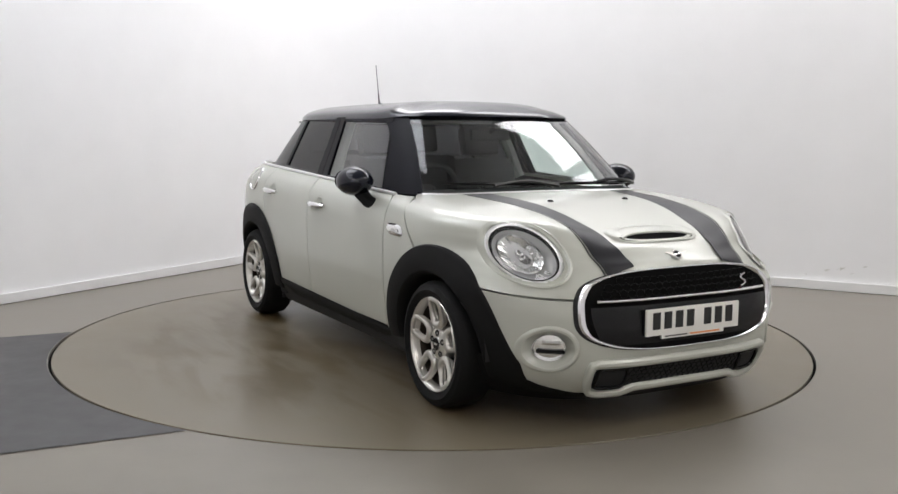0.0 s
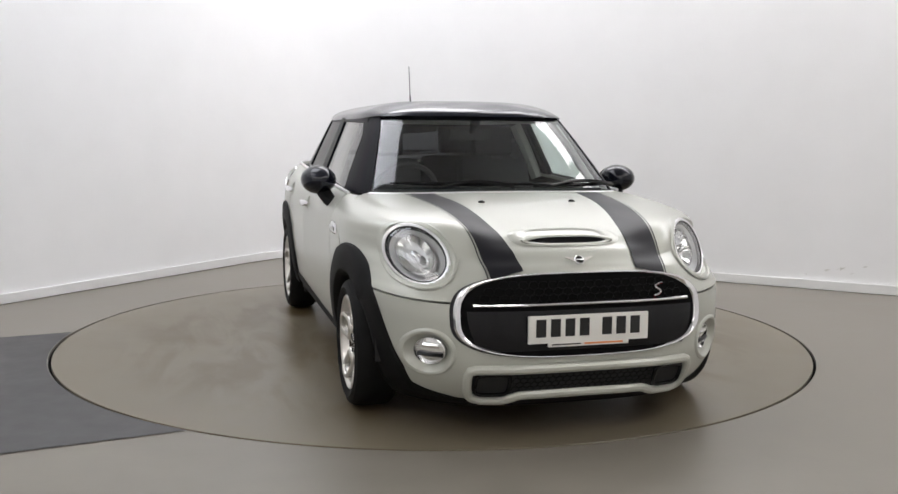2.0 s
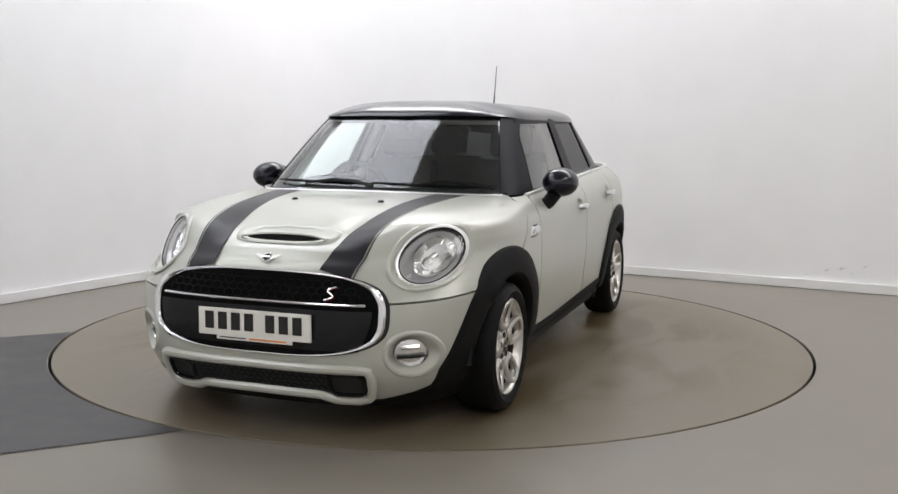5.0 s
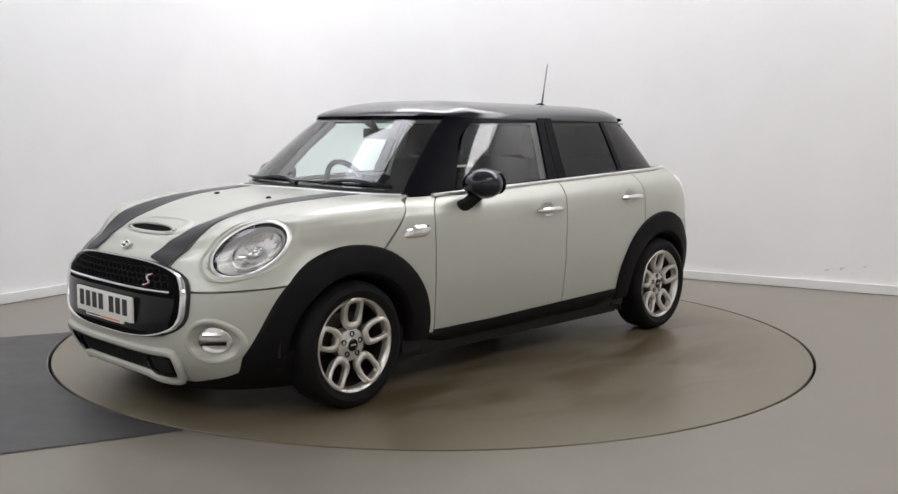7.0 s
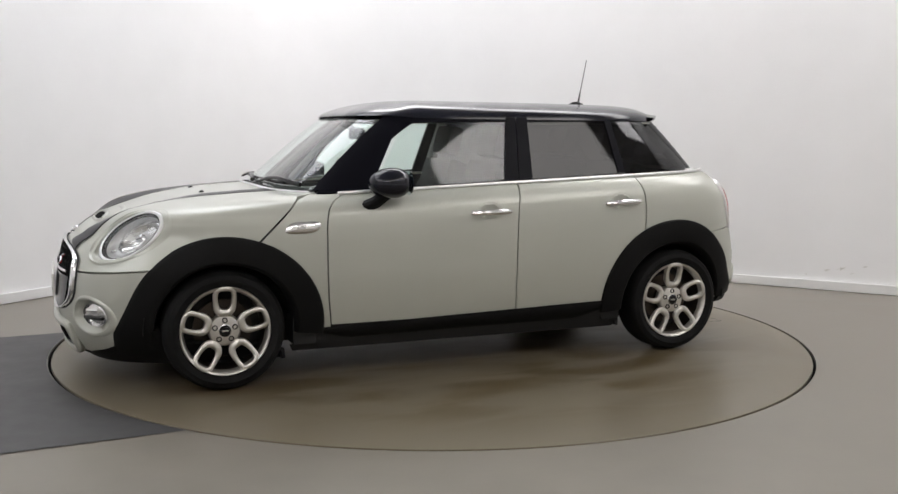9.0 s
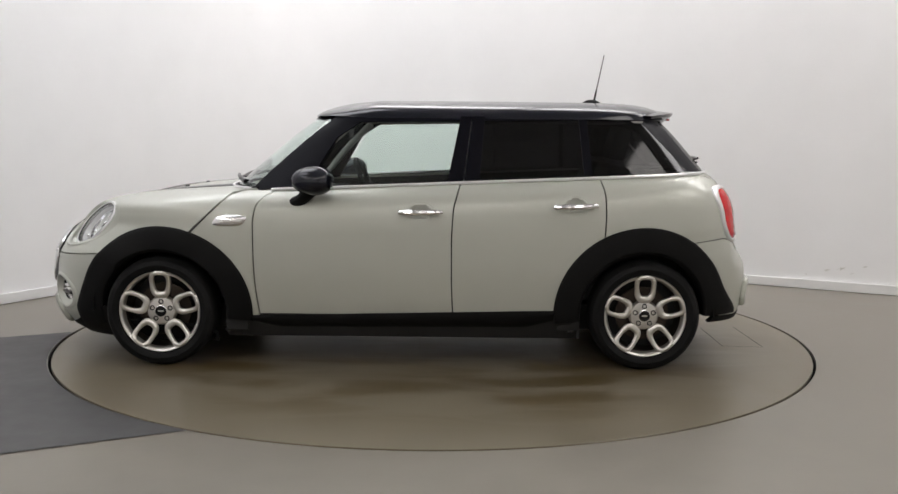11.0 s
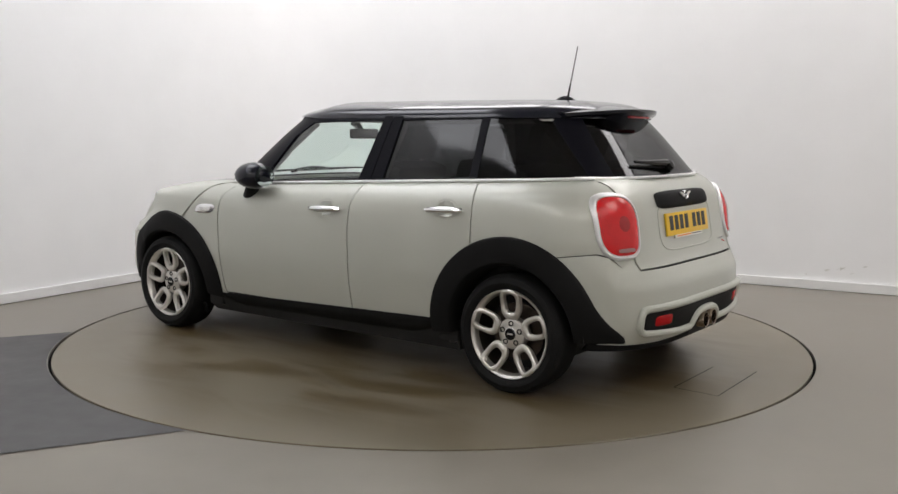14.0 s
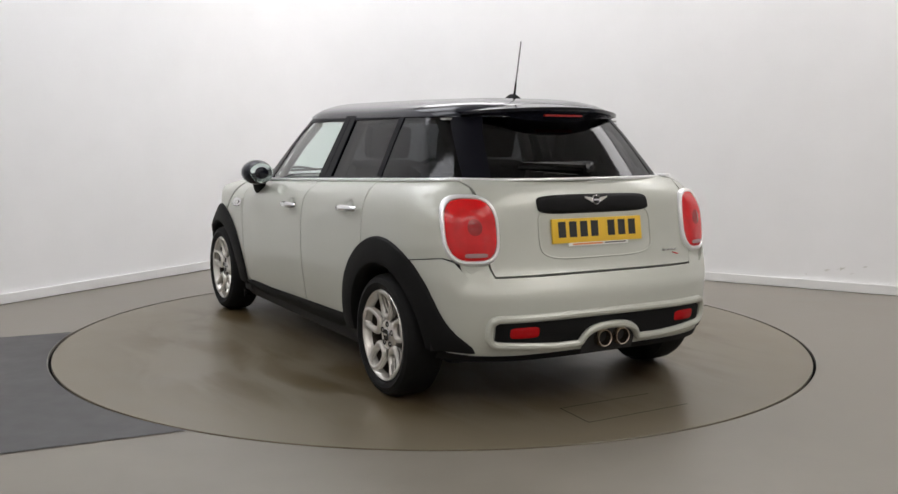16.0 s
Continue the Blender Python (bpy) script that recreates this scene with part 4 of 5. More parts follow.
# ---------------------------------------------------------------- the nose
for s in (1, -1):
    A, B = LAMP_A, LAMP_B
    lamp = part("headlight", side_of(band(lamp_face, 0, 0, A, B, (1.0, 0.985, 0.93, 0.86, 0.70, 0.50, 0.2), (0.002, -0.004, -0.020, -0.034, -0.050, -0.06, -0.062)), s), M_BEZEL, car, "round headlight with chrome ring and clear lens")
    a = np.linspace(0, 2 * np.pi, 72, endpoint=False)
    o = lamp_on_body(1.36 * A * np.cos(a), 1.36 * B * np.sin(a), 0.0015)
    h = lamp_on_body(1.30 * A * np.cos(a), 1.30 * B * np.sin(a), 0.005)
    i = outward(lamp_face, 1.10 * A * np.cos(a), 1.10 * B * np.sin(a), 0.002)
    P = np.array([o, h] + [h + (i - h) * k for k in (0.3, 0.65, 1)])
    part("lamp_collar", side_of((P.reshape(-1, 3).tolist(), quads(5, 72, False, True)), s), M_PAINT, lamp, "silver collar round the headlight", 50)
    part("chrome_ring", side_of(band(lamp_face, 0, 0, A, B, (1.13, 1.125, 1.115, 1.07, 1.03, 0.985, 0.965), (-0.055, -0.012, 0.006, 0.010, 0.009, 0.006, -0.012)), s), M_TRIM, lamp, "chrome headlight ring")
    part("bezel_line", side_of(band(lamp_face, 0, 0, A, B, (0.995, 0.96, 0.925), (0.0075, 0.006, -0.012)), s), M_GLOSS, lamp)
    ou, ov = 0.012, 0.010
    part("reflector", side_of(blob(lamp_face, ou, ov, 0.066, 0.080, 2, lambda q: -0.036 - 0.040 * (1 - q**2), 40, 9), s), M_REFLECT, lamp, "mirror-bright reflector bowl")
    part("reflector_rim", side_of(band(lamp_face, ou, ov, 0.066, 0.080, (1.09, 1.06, 1.0, 0.97), (-0.044, -0.026, -0.024, -0.040)), s), M_CHROME, lamp)
    for k in range(12):
        g0 = k * math.pi / 6 + 0.2
        q = np.linspace(0.36, 0.93, 8)
        part("reflector_rib", side_of(tube(outward(lamp_face, ou + 0.066 * q * math.cos(g0), ov + 0.080 * q * math.sin(g0), -0.036 - 0.040 * (1 - q**2)), 0.0035, 5), s), M_CHROME, lamp)
    part("bulb_shield", side_of(blob(lamp_face, ou, ov, 0.018, 0.022, 2, lambda q: -0.050 + 0.026 * (1 - q**4), 20, 7), s), M_CHROME, lamp)
    part("side_light", side_of(blob(lamp_face, -0.055, -0.062, 0.012, 0.010, 2, lambda q: -0.030 + 0.012 * (1 - q**2), 16, 4), s), M_REFLECT, lamp)
    lens = part("lens", side_of(blob(lamp_face, 0, 0, A * 0.985, B * 0.985, 2, lambda q: 0.004 + 0.010 * (1 - q**2), 44, 9), s), M_LENS, lamp, "clear lens")
    lens.visible_shadow = False
    fog = part("fog_light", side_of(blob(nose, 0.634, 0.366, 0.053, 0.056, 2, lambda q: -0.034 + 0.006 * (1 - q**2), 32, 6), s), M_REFLECT, car, "round fog light in a dished surround")
    part("surround", side_of(band(nose, 0.630, 0.366, 0.056, 0.056, (1.80, 1.72, 1.60, 1.46, 1.36, 1.22, 1.08, 1.0), (0.0, 0.005, 0.007, 0.004, -0.008, -0.026, -0.034, -0.044)), s), M_PAINT, fog)
    part("dark_ring", side_of(band(nose, 0.634, 0.366, 0.053, 0.056, (1.12, 1.09, 1.03, 0.99), (-0.040, -0.024, -0.022, -0.036)), s), M_CHROME, fog)
    yy = np.linspace(0.585, 0.675, 12)
    part("light_bar", side_of(tube(outward(nose, yy, 0.352 + 0 * yy, -0.026), 0.012, 6, flat=0.8), s), M_GLOSS, fog)
    yy = np.linspace(0.60, 0.66, 8)
    part("upper_reflector", side_of(tube(outward(nose, yy, 0.390 + 0 * yy, -0.030), 0.011, 6), s), M_REFLECT, fog)

GZ, GU, GV, GP = 0.518, 0.500, 0.152, 3.1
grille = part("grille", blob(nose, 0, GZ, GU * 1.03, GV * 1.03, GP, lambda q: 0.006 + 0 * q, 88, 12), M_SEAL, car, "black radiator grille in a wide chrome ring")
part("chrome_ring", band(nose, 0, GZ, GU, GV, (1.085, 1.079, 1.062, 1.045, 1.028, 1.018), (0.0, 0.012, 0.019, 0.018, 0.012, 0.0), GP, 110), M_CHROME, grille, "wide chrome grille ring")
part("shadow_line", band(nose, 0, GZ, GU, GV, (1.11, 1.10, 1.07), (0.0, 0.003, 0.003), GP, 110), M_GAP, grille)
yy = np.linspace(-0.465, 0.465, 50)
part("chrome_bar", tube(outward(nose, yy, 0.563 - 0.0 * yy, 0.018), 0.0065, 8), M_CHROME, grille, "thin chrome bar across the grille")
part("lower_panel", patch(nose, lambda t: (-0.49 + 0.05 * (1 - t) ** 2, 0.382 + 0.158 * t), lambda t: (0.49 - 0.05 * (1 - t) ** 2, 0.382 + 0.158 * t), 50, 10, 0.012, 0.01), M_GLOSS, grille, "gloss black lower grille panel")


def honeycomb(proj, y0, y1, z0, z1, w, r, off, inside):
    """A net of thin hexagon bars on a surface."""
    out = []
    h = w * 0.62
    rows = int((z1 - z0) / h) + 1
    for i in range(rows):
        z = z0 + i * h
        k = int((y1 - y0) / w) + 1
        for j in range(k):
            y = y0 + j * w + (w / 2 if i % 2 else 0)
            if inside(y, z):
                a = np.arange(6) * math.pi / 3
                P = outward(proj, y + 0.56 * w * np.cos(a), z + 0.42 * w * np.sin(a), off)
                out.append(tube(P, r, 4, True, 1.0, (1, 0, 0)))
    return join(*out)


part("mesh", honeycomb(nose, -0.46, 0.46, 0.588, 0.652, 0.040, 0.0018, 0.009, lambda y, z: (abs(y) / (GU * 0.93)) ** GP + (abs(z - GZ) / (GV * 0.95)) ** GP < 1), M_PLASTIC, grille, "black honeycomb mesh")
a = np.linspace(0, 1, 24)
a = 2 * a - 1
P = outward(nose, 0.322 - 0.015 * np.sin(math.pi * a) + 0.016 * a**5 + 0.006 * a, 0.603 + 0.023 * a, 0.022)
part("swoosh_badge", tube(P, 0.004, 6), M_CHROME, grille, "small curved chrome badge edged in red")
part("badge_edge", tube(P + np.array([-0.003, 0.003, -0.003]), 0.0028, 6), M_RED_DARK, grille)

# number plates: plain bars stand for their marks
def plate(name, x, z, lean, mat, parent, facing, yc=0.0, label=""):
    m = pose(x, yc, z, 0, lean, 0 if facing > 0 else 180)
    g = box(-0.006, 0.006, -0.26, 0.26, -0.056, 0.056, 0.003)
    p = part(name, moved(g, m), mat, parent, label)
    for k in range(7):
        y = -0.207 + k * 0.062 + (0.036 if k > 3 else 0)
        part("mark_bar", moved(box(0.0062, 0.0072, y - 0.021, y + 0.021, -0.030, 0.042, 0), m), M_INK, p)
    part("dealer_strip", moved(box(-0.004, 0.005, -0.175, 0.175, -0.072, -0.053, 0.002), m), M_WHITE, p, "small printed strip below the plate")
    part("orange_bar", moved(box(0.0052, 0.0058, -0.02 if facing > 0 else -0.15, 0.15 if facing > 0 else 0.02, -0.066, -0.059, 0), m), M_ORANGE, p)
    part("print_bar", moved(box(0.0052, 0.0058, -0.16 if facing > 0 else 0.035, -0.035 if facing > 0 else 0.16, -0.065, -0.060, 0), m), M_INK, p)
    return p


plate("number_plate", 2.042, 0.470, 0, M_WHITE, car, 1, 0.0, "white number plate with dark marks")

# lower intake with its raised silver frame
def intake_low(y):
    return np.interp(np.abs(y), [0, 0.27, 0.33, 0.42, 0.47], [0.214, 0.212, 0.190, 0.190, 0.205])


y_ = np.linspace(-0.468, 0.468, 60)[:, None]
t_ = np.linspace(0, 1, 8)[None, :]
Z_ = intake_low(y_) + (0.300 - 0.012 * (np.abs(y_) / 0.468) ** 6 - intake_low(y_)) * t_
intake = part("lower_intake", sheet(outward(nose, np.broadcast_to(y_, Z_.shape).copy(), Z_, 0.006), (1.0, 0, 0.3), 0.004), M_GAP, car, "wide black lower air intake")
ya = np.linspace(-0.455, 0.455, 50)
ring_u = np.concatenate([ya, [0.474, 0.483, 0.48, 0.468], ya[::-1], [-0.468, -0.48, -0.483, -0.474]])
ring_v = np.concatenate([0.309 + 0 * ya, [0.303, 0.28, 0.23, 0.196], intake_low(ya[::-1]) - 0.016, [0.196, 0.23, 0.28, 0.303]])
part("intake_frame", tube(outward(nose, ring_u, ring_v, 0.010), 0.020, 10, True, 1.0, (1, 0, 0)), M_PAINT, intake, "silver frame round the lower intake")
part("mesh", honeycomb(nose, -0.29, 0.30, 0.222, 0.292, 0.03, 0.002, 0.008, lambda y, z: True), M_PLASTIC, intake, "black honeycomb mesh")
for s in (1, -1):
    part("brake_duct", side_of(loop(nose, 0.385, 0.245, 0.066, 0.044, 0.008, 4.5, 0.012), s), M_GLOSS, intake, "black duct mouth")

# bonnet: stripes, scoop, badge, washer jets
for s in (1, -1):
    t_ = np.linspace(0, 1, 44)[:, None]
    x_ = 1.945 - (1.945 - 0.93) * t_**1.5
    for nm, w0, w1, o in (("stripe", 0.0, 1.0, 0.0022), ("pinstripe", 1.055, 1.085, 0.0020)):
        yi = np.interp(x_, [0.93, 1.5, 1.94], [0.385, 0.315, 0.250])
        yo = np.interp(x_, [0.93, 1.5, 1.94], [0.505, 0.445, 0.384])
        q = np.linspace(w0, w1, 8 if nm == "stripe" else 2)[None, :]
        Y_ = yi + (yo - yi) * q
        part(nm, side_of(sheet(outward(crown, np.broadcast_to(x_, Y_.shape).copy(), Y_, o), (1.2, 0, 0.3), 0.002), s), M_STRIPE, bonnet, "black bonnet stripe" if nm == "stripe" else "thin dark line beside the stripe")
    part("washer_jet", side_of(blob(crown, 1.30, 0.226, 0.014, 0.018, 2.5, lambda q: 0.010 * (1 - q**4), 14, 5), s), M_GLOSS, bonnet, "black washer jet")
scoop = part("bonnet_scoop", band(crown, 1.755, 0, 0.085, 0.250, (1.0, 0.95, 0.90, 0.80, 0.70), (0.0, 0.004, 0.006, 0.006, 0.002), 2.6, 80), M_PAINT, car, "raised silver bonnet scoop")
part("scoop_mouth", blob(crown, 1.796, 0, 0.034, 0.205, 2.4, lambda q: 0.006 + 0 * q, 60, 6), M_SEAL, scoop, "black slot of the scoop")
y_ = np.linspace(-0.205, 0.205, 50)
part("scoop_lip", tube(outward(crown, 1.766 + 0.030 * (np.abs(y_) / 0.205) ** 3, y_, 0.004), 0.009, 8), M_PAINT, scoop)


def winged_badge(m, parent):
    b = part("badge", moved(lathe([(0.001, 0.006), (0.021, 0.006), (0.025, 0.003), (0.025, -0.004)], 28, "z"), m), M_GLOSS, parent, "small winged chrome badge")
    part("ring", moved(lathe([(0.029, -0.004), (0.029, 0.006), (0.026, 0.008), (0.023, 0.006), (0.023, -0.004)], 28, "z"), m), M_CHROME, b)
    part("cross_bar", moved(box(-0.022, 0.022, -0.005, 0.005, 0.004, 0.0085, 0.001), m), M_CHROME, b)
    for s in (1, -1):
        v = [(0.027 * s, -0.014, 0.001), (0.082 * s, 0.016, 0.001), (0.078 * s, 0.021, 0.001), (0.027 * s, 0.013, 0.001)]
        v += [(p[0], p[1], 0.006) for p in v]
        f = [(4, 5, 6, 7), (0, 1, 5, 4), (1, 2, 6, 5), (2, 3, 7, 6), (3, 0, 4, 7)]
        part("wing", moved((v, f if s > 0 else [tuple(reversed(q)) for q in f]), m), M_ALLOY, b)


c = nose(np.float64(0), np.float64(0.730))
winged_badge(Matrix.Translation(c + np.array([0.006, 0, 0.002])) @ pose(0, 0, 0, 0, 48, 0) @ pose(0, 0, 0, 0, 0, 90) @ Matrix.Diagonal((0.74, 0.74, 1, 1)), car)

# ---------------------------------------------------------------- flanks: handles, vents, mirrors, filler flap
for s in (1, -1):
    for key, x0, x1, z0, z1 in HANDLES:
        xx = np.linspace(x0 - 0.010, x1 + 0.010, 14)
        P = flank(xx, np.linspace(z0, z1, 14))
        P[:, 1] += 0.010 + 0.022 * np.sin(np.linspace(0.05, math.pi - 0.05, 14)) ** 0.5
        r = 0.008 + 0.010 * np.sin(np.linspace(0.05, math.pi - 0.05, 14)) ** 0.5
        part("handle", side_of(tube(P, r, 10), s), M_CHROME, doors[key, s], "chrome pull handle")
        part("handle_dish", side_of(blob(flank, (x0 + x1) / 2, (z0 + z1) / 2 + 0.004, 0.078, 0.052, 2.0, lambda q: 0.001 - 0.022 * np.clip(1 - (q / 0.88) ** 2, 0, 1), 40, 14), s), M_PAINT, doors[key, s])
    vent = part("side_vent", side_of(blob(flank, 0.903, 0.780, 0.083, 0.029, 3.2, lambda q: 0.002 + 0.010 * (1 - q**4), 36, 6, lean=-0.22), s), M_CHROME, car, "chrome side repeater surround")
    part("repeater", side_of(blob(flank, 0.898, 0.780, 0.060, 0.014, 3.0, lambda q: 0.0125 + 0.003 * (1 - q**2), 30, 4, lean=-0.22), s), M_REFLECT, vent, "clear side repeater lens")
    part("repeater_line", side_of(blob(flank, 0.915, 0.780, 0.022, 0.006, 3.0, lambda q: 0.0165 + 0 * q, 16, 3), s), M_BEZEL, vent)
    a = np.linspace(0, math.pi, 15)
    b = np.linspace(0, 2 * math.pi, 28, endpoint=False)
    V = np.array([[(0.445 + 0.128 * math.cos(t) * (1.0 if math.cos(t) > 0 else 0.72), 0.868 + 0.094 * math.sin(t) ** 0.9 * math.cos(p), 0.993 + 0.077 * math.sin(t) ** 0.9 * math.sin(p)) for p in b] for t in a])
    mirror = part("door_mirror", side_of((V.reshape(-1, 3).tolist(), [tuple(reversed(q)) for q in quads(15, 28, False, True)]), s), M_ROOF, car, "gloss black door mirror")
    part("mirror_foot", side_of(tube([(0.595, 0.755, 0.870), (0.565, 0.79, 0.866), (0.525, 0.825, 0.893), (0.475, 0.85, 0.94)], [0.052, 0.048, 0.040, 0.042], 12, flat=0.8), s), M_PLASTIC, mirror, "black mirror foot")
    part("mirror_glass", side_of(moved(lathe([(0.001, 0.0), (0.9, 0.0), (1.0, 0.06)], 28, "z"), Matrix.Translation((0.362, 0.868, 0.993)) @ pose(0, 0, 0, 0, -90, 0) @ Matrix.Diagonal((0.061, 0.074, 0.02, 1))), s), M_MIRROR, mirror, "mirror glass")
    part("splash_guard", side_of(join(box(AXLE_F - 0.46, AXLE_F - 0.335, 0.62, 0.80, 0.185, 0.335, 0.025)), s), M_GAP, car, "black splash guard behind the wheel")
    part("splash_guard", side_of(join(box(AXLE_R + 0.335, AXLE_R + 0.46, 0.62, 0.795, 0.195, 0.335, 0.025), box(AXLE_R + 0.335, AXLE_R + 0.35, 0.64, 0.78, 0.155, 0.22, 0.005)), s), M_GAP, car, "black splash guard ahead of the wheel")
flap = part("filler_flap", flipped(blob(flank, -1.30, 0.925, 0.070, 0.066, 2.2, lambda q: 0.002 + 0.006 * (1 - q**6), 32, 6)), M_PAINT, car, "round fuel filler flap")
part("flap_ring", flipped(band(flank, -1.30, 0.925, 0.070, 0.066, (1.12, 1.08, 1.0, 0.96), (0.0, 0.008, 0.009, 0.003), 2.2)), M_CHROME, flap)

# ---------------------------------------------------------------- the tail
for s in (1, -1):
    lamp = part("tail_light", side_of(blob(tail, 0.646, 0.822, 0.100, 0.130, 3.0, lambda q: 0.012 + 0.012 * (1 - q**3), 52, 9), s), M_RED, car, "red tail light in a chrome ring")
    part("chrome_ring", side_of(band(tail, 0.646, 0.822, 0.100, 0.130, (1.17, 1.15, 1.09, 1.02, 0.99), (0.0, 0.010, 0.016, 0.016, 0.006), 3.0), s), M_SATIN, lamp, "chrome ring round the tail light")
    part("lamp_core", side_of(blob(tail, 0.640, 0.832, 0.030, 0.036, 2.0, lambda q: 0.0235 + 0.003 * (1 - q**2), 28, 5), s), M_RED_DARK, lamp)
    part("reversing_light", side_of(blob(tail, 0.640, 0.714, 0.046, 0.009, 4.0, lambda q: 0.0205 + 0.001 * (1 - q), 20, 4), s), M_REVERSE, lamp)
for s in (1, -1):
    z_ = np.linspace(0.585, 0.735, 12)
    Z_ = np.broadcast_to(z_, (14, 12)).copy()
    Y_ = (gate_edge(z_) + 0.004)[None] + np.linspace(0, 0.115, 14)[:, None]
    part("bumper_corner", side_of(sheet(outward(tail, Y_, Z_, -0.004), (-1.0, 0, 0.6), 0.01), s), M_PAINT, rear_bumper)
bar = part("tailgate_handle", blob(tail, 0, 0.925, 0.325, 0.042, 5.0, lambda q: 0.003 + 0.016 * (1 - q**5), 70, 8), M_PLASTIC, car, "wide black tailgate handle bar")
part("plate_recess", loop(tail, 0, 0.800, 0.325, 0.118, 0.005, 5.0, -0.001), M_PAINT, tailgate)
c = tail(np.float64(0), np.float64(0.808))
plate("number_plate", float(c[0]) - 0.008, 0.806, -9, M_YELLOW, car, -1, 0.0, "yellow number plate with dark marks")
c = tail(np.float64(0), np.float64(0.942))
winged_badge(Matrix.Translation(c + np.array([-0.022, 0, 0])) @ pose(0, 0, 0, 0, -80, 0) @ pose(0, 0, 0, 0, 0, -90) @ Matrix.Diagonal((0.80, 0.80, 1, 1)), car)
part("model_script", join(*[tube(outward(tail, np.linspace(-0.385 - 0.026 * k, -0.403 - 0.026 * k, 3), 0.690 + 0.0 * np.zeros(3), 0.003), 0.005, 6) for k in range(4)]), M_CHROME, tailgate, "small chrome model script")
part("model_letter", tube(outward(tail, np.linspace(-0.455, -0.49, 4), np.linspace(0.676, 0.666, 4), 0.002), 0.003, 6), M_RED, tailgate)


def hump(y):
    return 0.322 + 0.072 * np.clip(1 - (np.abs(y) / 0.165) ** 3, 0, 1) ** 0.6 + 0.022 * np.clip((np.abs(y) - 0.30) / 0.30, 0, 1)


y_ = np.linspace(-0.592, 0.592, 80)[:, None]
t_ = np.linspace(0, 1, 7)[None, :]
zh = 0.433 - 0.02 * np.clip((np.abs(y_) - 0.55) / 0.04, 0, 1) ** 2
Z_ = hump(y_) + (zh - hump(y_)) * t_
diff = part("rear_panel", sheet(outward(tail, np.broadcast_to(y_, Z_.shape).copy(), Z_, 0.006), (-1.0, 0, 0.35), 0.004), M_PLASTIC, car, "black lower rear panel in a silver frame")
ya = np.linspace(-0.58, 0.58, 90)
ru_ = np.concatenate([ya, [0.603, 0.615, 0.615, 0.60], ya[::-1], [-0.60, -0.615, -0.615, -0.603]])
rv_ = np.concatenate([0.444 + 0 * ya, [0.436, 0.415, 0.36, 0.338], hump(ya[::-1]) - 0.014, [0.338, 0.36, 0.415, 0.436]])
part("panel_frame", tube(outward(tail, ru_, rv_, 0.008), 0.018, 10, True, 1.0, (1, 0, 0)), M_PAINT, diff, "silver frame")
for s in (1, -1):
    part("rear_fog_light", side_of(blob(tail, 0.462, 0.381, 0.068, 0.024, 5.0, lambda q: 0.008 + 0.004 * (1 - q**3), 30, 5), s), M_FOG_RED, diff, "red rear fog light")
y_ = np.linspace(-0.15, 0.15, 24)[:, None]
Z_ = 0.255 + (hump(y_) - 0.012 - 0.255) * t_
part("exhaust_cutout", sheet(outward(tail, np.broadcast_to(y_, Z_.shape).copy(), Z_, 0.007), (-1.0, 0, 0.3), 0.003), M_GAP, rear_bumper)
for s in (1, -1):
    part("exhaust_tip", moved(lathe([(0.030, -0.10), (0.038, -0.06), (0.040, 0.060), (0.0385, 0.066), (0.034, 0.064), (0.032, 0.03), (0.030, -0.04), (0.001, -0.04)], 32, "z"), Matrix.Translation((-1.885, 0.052 * s, 0.322)) @ pose(0, 0, 0, 0, -88, 0)), M_EXHAUST, car, "polished round exhaust tip")
P = outward(backlight, np.linspace(-0.035, 0.315, 20), np.linspace(1.085, 1.098, 20), 0.022)
wiper = part("rear_wiper", tube(P, np.interp(np.linspace(0, 1, 20), [0, 0.1, 0.5, 1], [0.018, 0.020, 0.014, 0.006]), 8), M_GLOSS, car, "black rear wiper")
part("wiper_blade", tube(P + np.array([0.010, 0.02, -0.022]), 0.006, 6), M_PLASTIC, wiper)
part("wiper_boss", moved(lathe([(0.001, 0.05), (0.026, 0.046), (0.032, 0.02), (0.032, -0.01)], 20, "z"), Matrix.Translation((-1.665, -0.03, 1.075)) @ pose(0, 0, 0, 0, -62, 0)), M_GLOSS, wiper)

# ---------------------------------------------------------------- windscreen wipers and the cabin
for y0, y1, z0, z1 in ((0.60, 0.02, 0.958, 0.968), (0.02, -0.56, 0.964, 0.972)):
    yy = np.linspace(y0, y1, 24)
    zz = np.linspace(z0, z1, 24)
    w = part("windscreen_wiper", tube(outward(screen, yy, zz + 0.012, 0.016), np.interp(np.linspace(0, 1, 24), [0, 0.2, 0.8, 1], [0.006, 0.010, 0.008, 0.004]), 6), M_GLOSS, car, "black windscreen wiper")
    yy = np.linspace(y0 + 0.02, y0 - 0.36, 16)
    part("wiper_arm", tube(outward(screen, yy, 0.955 + 0.025 * np.sin(np.linspace(0, 3.0, 16)), 0.034), np.linspace(0.013, 0.006, 16), 6), M_GLOSS, w)

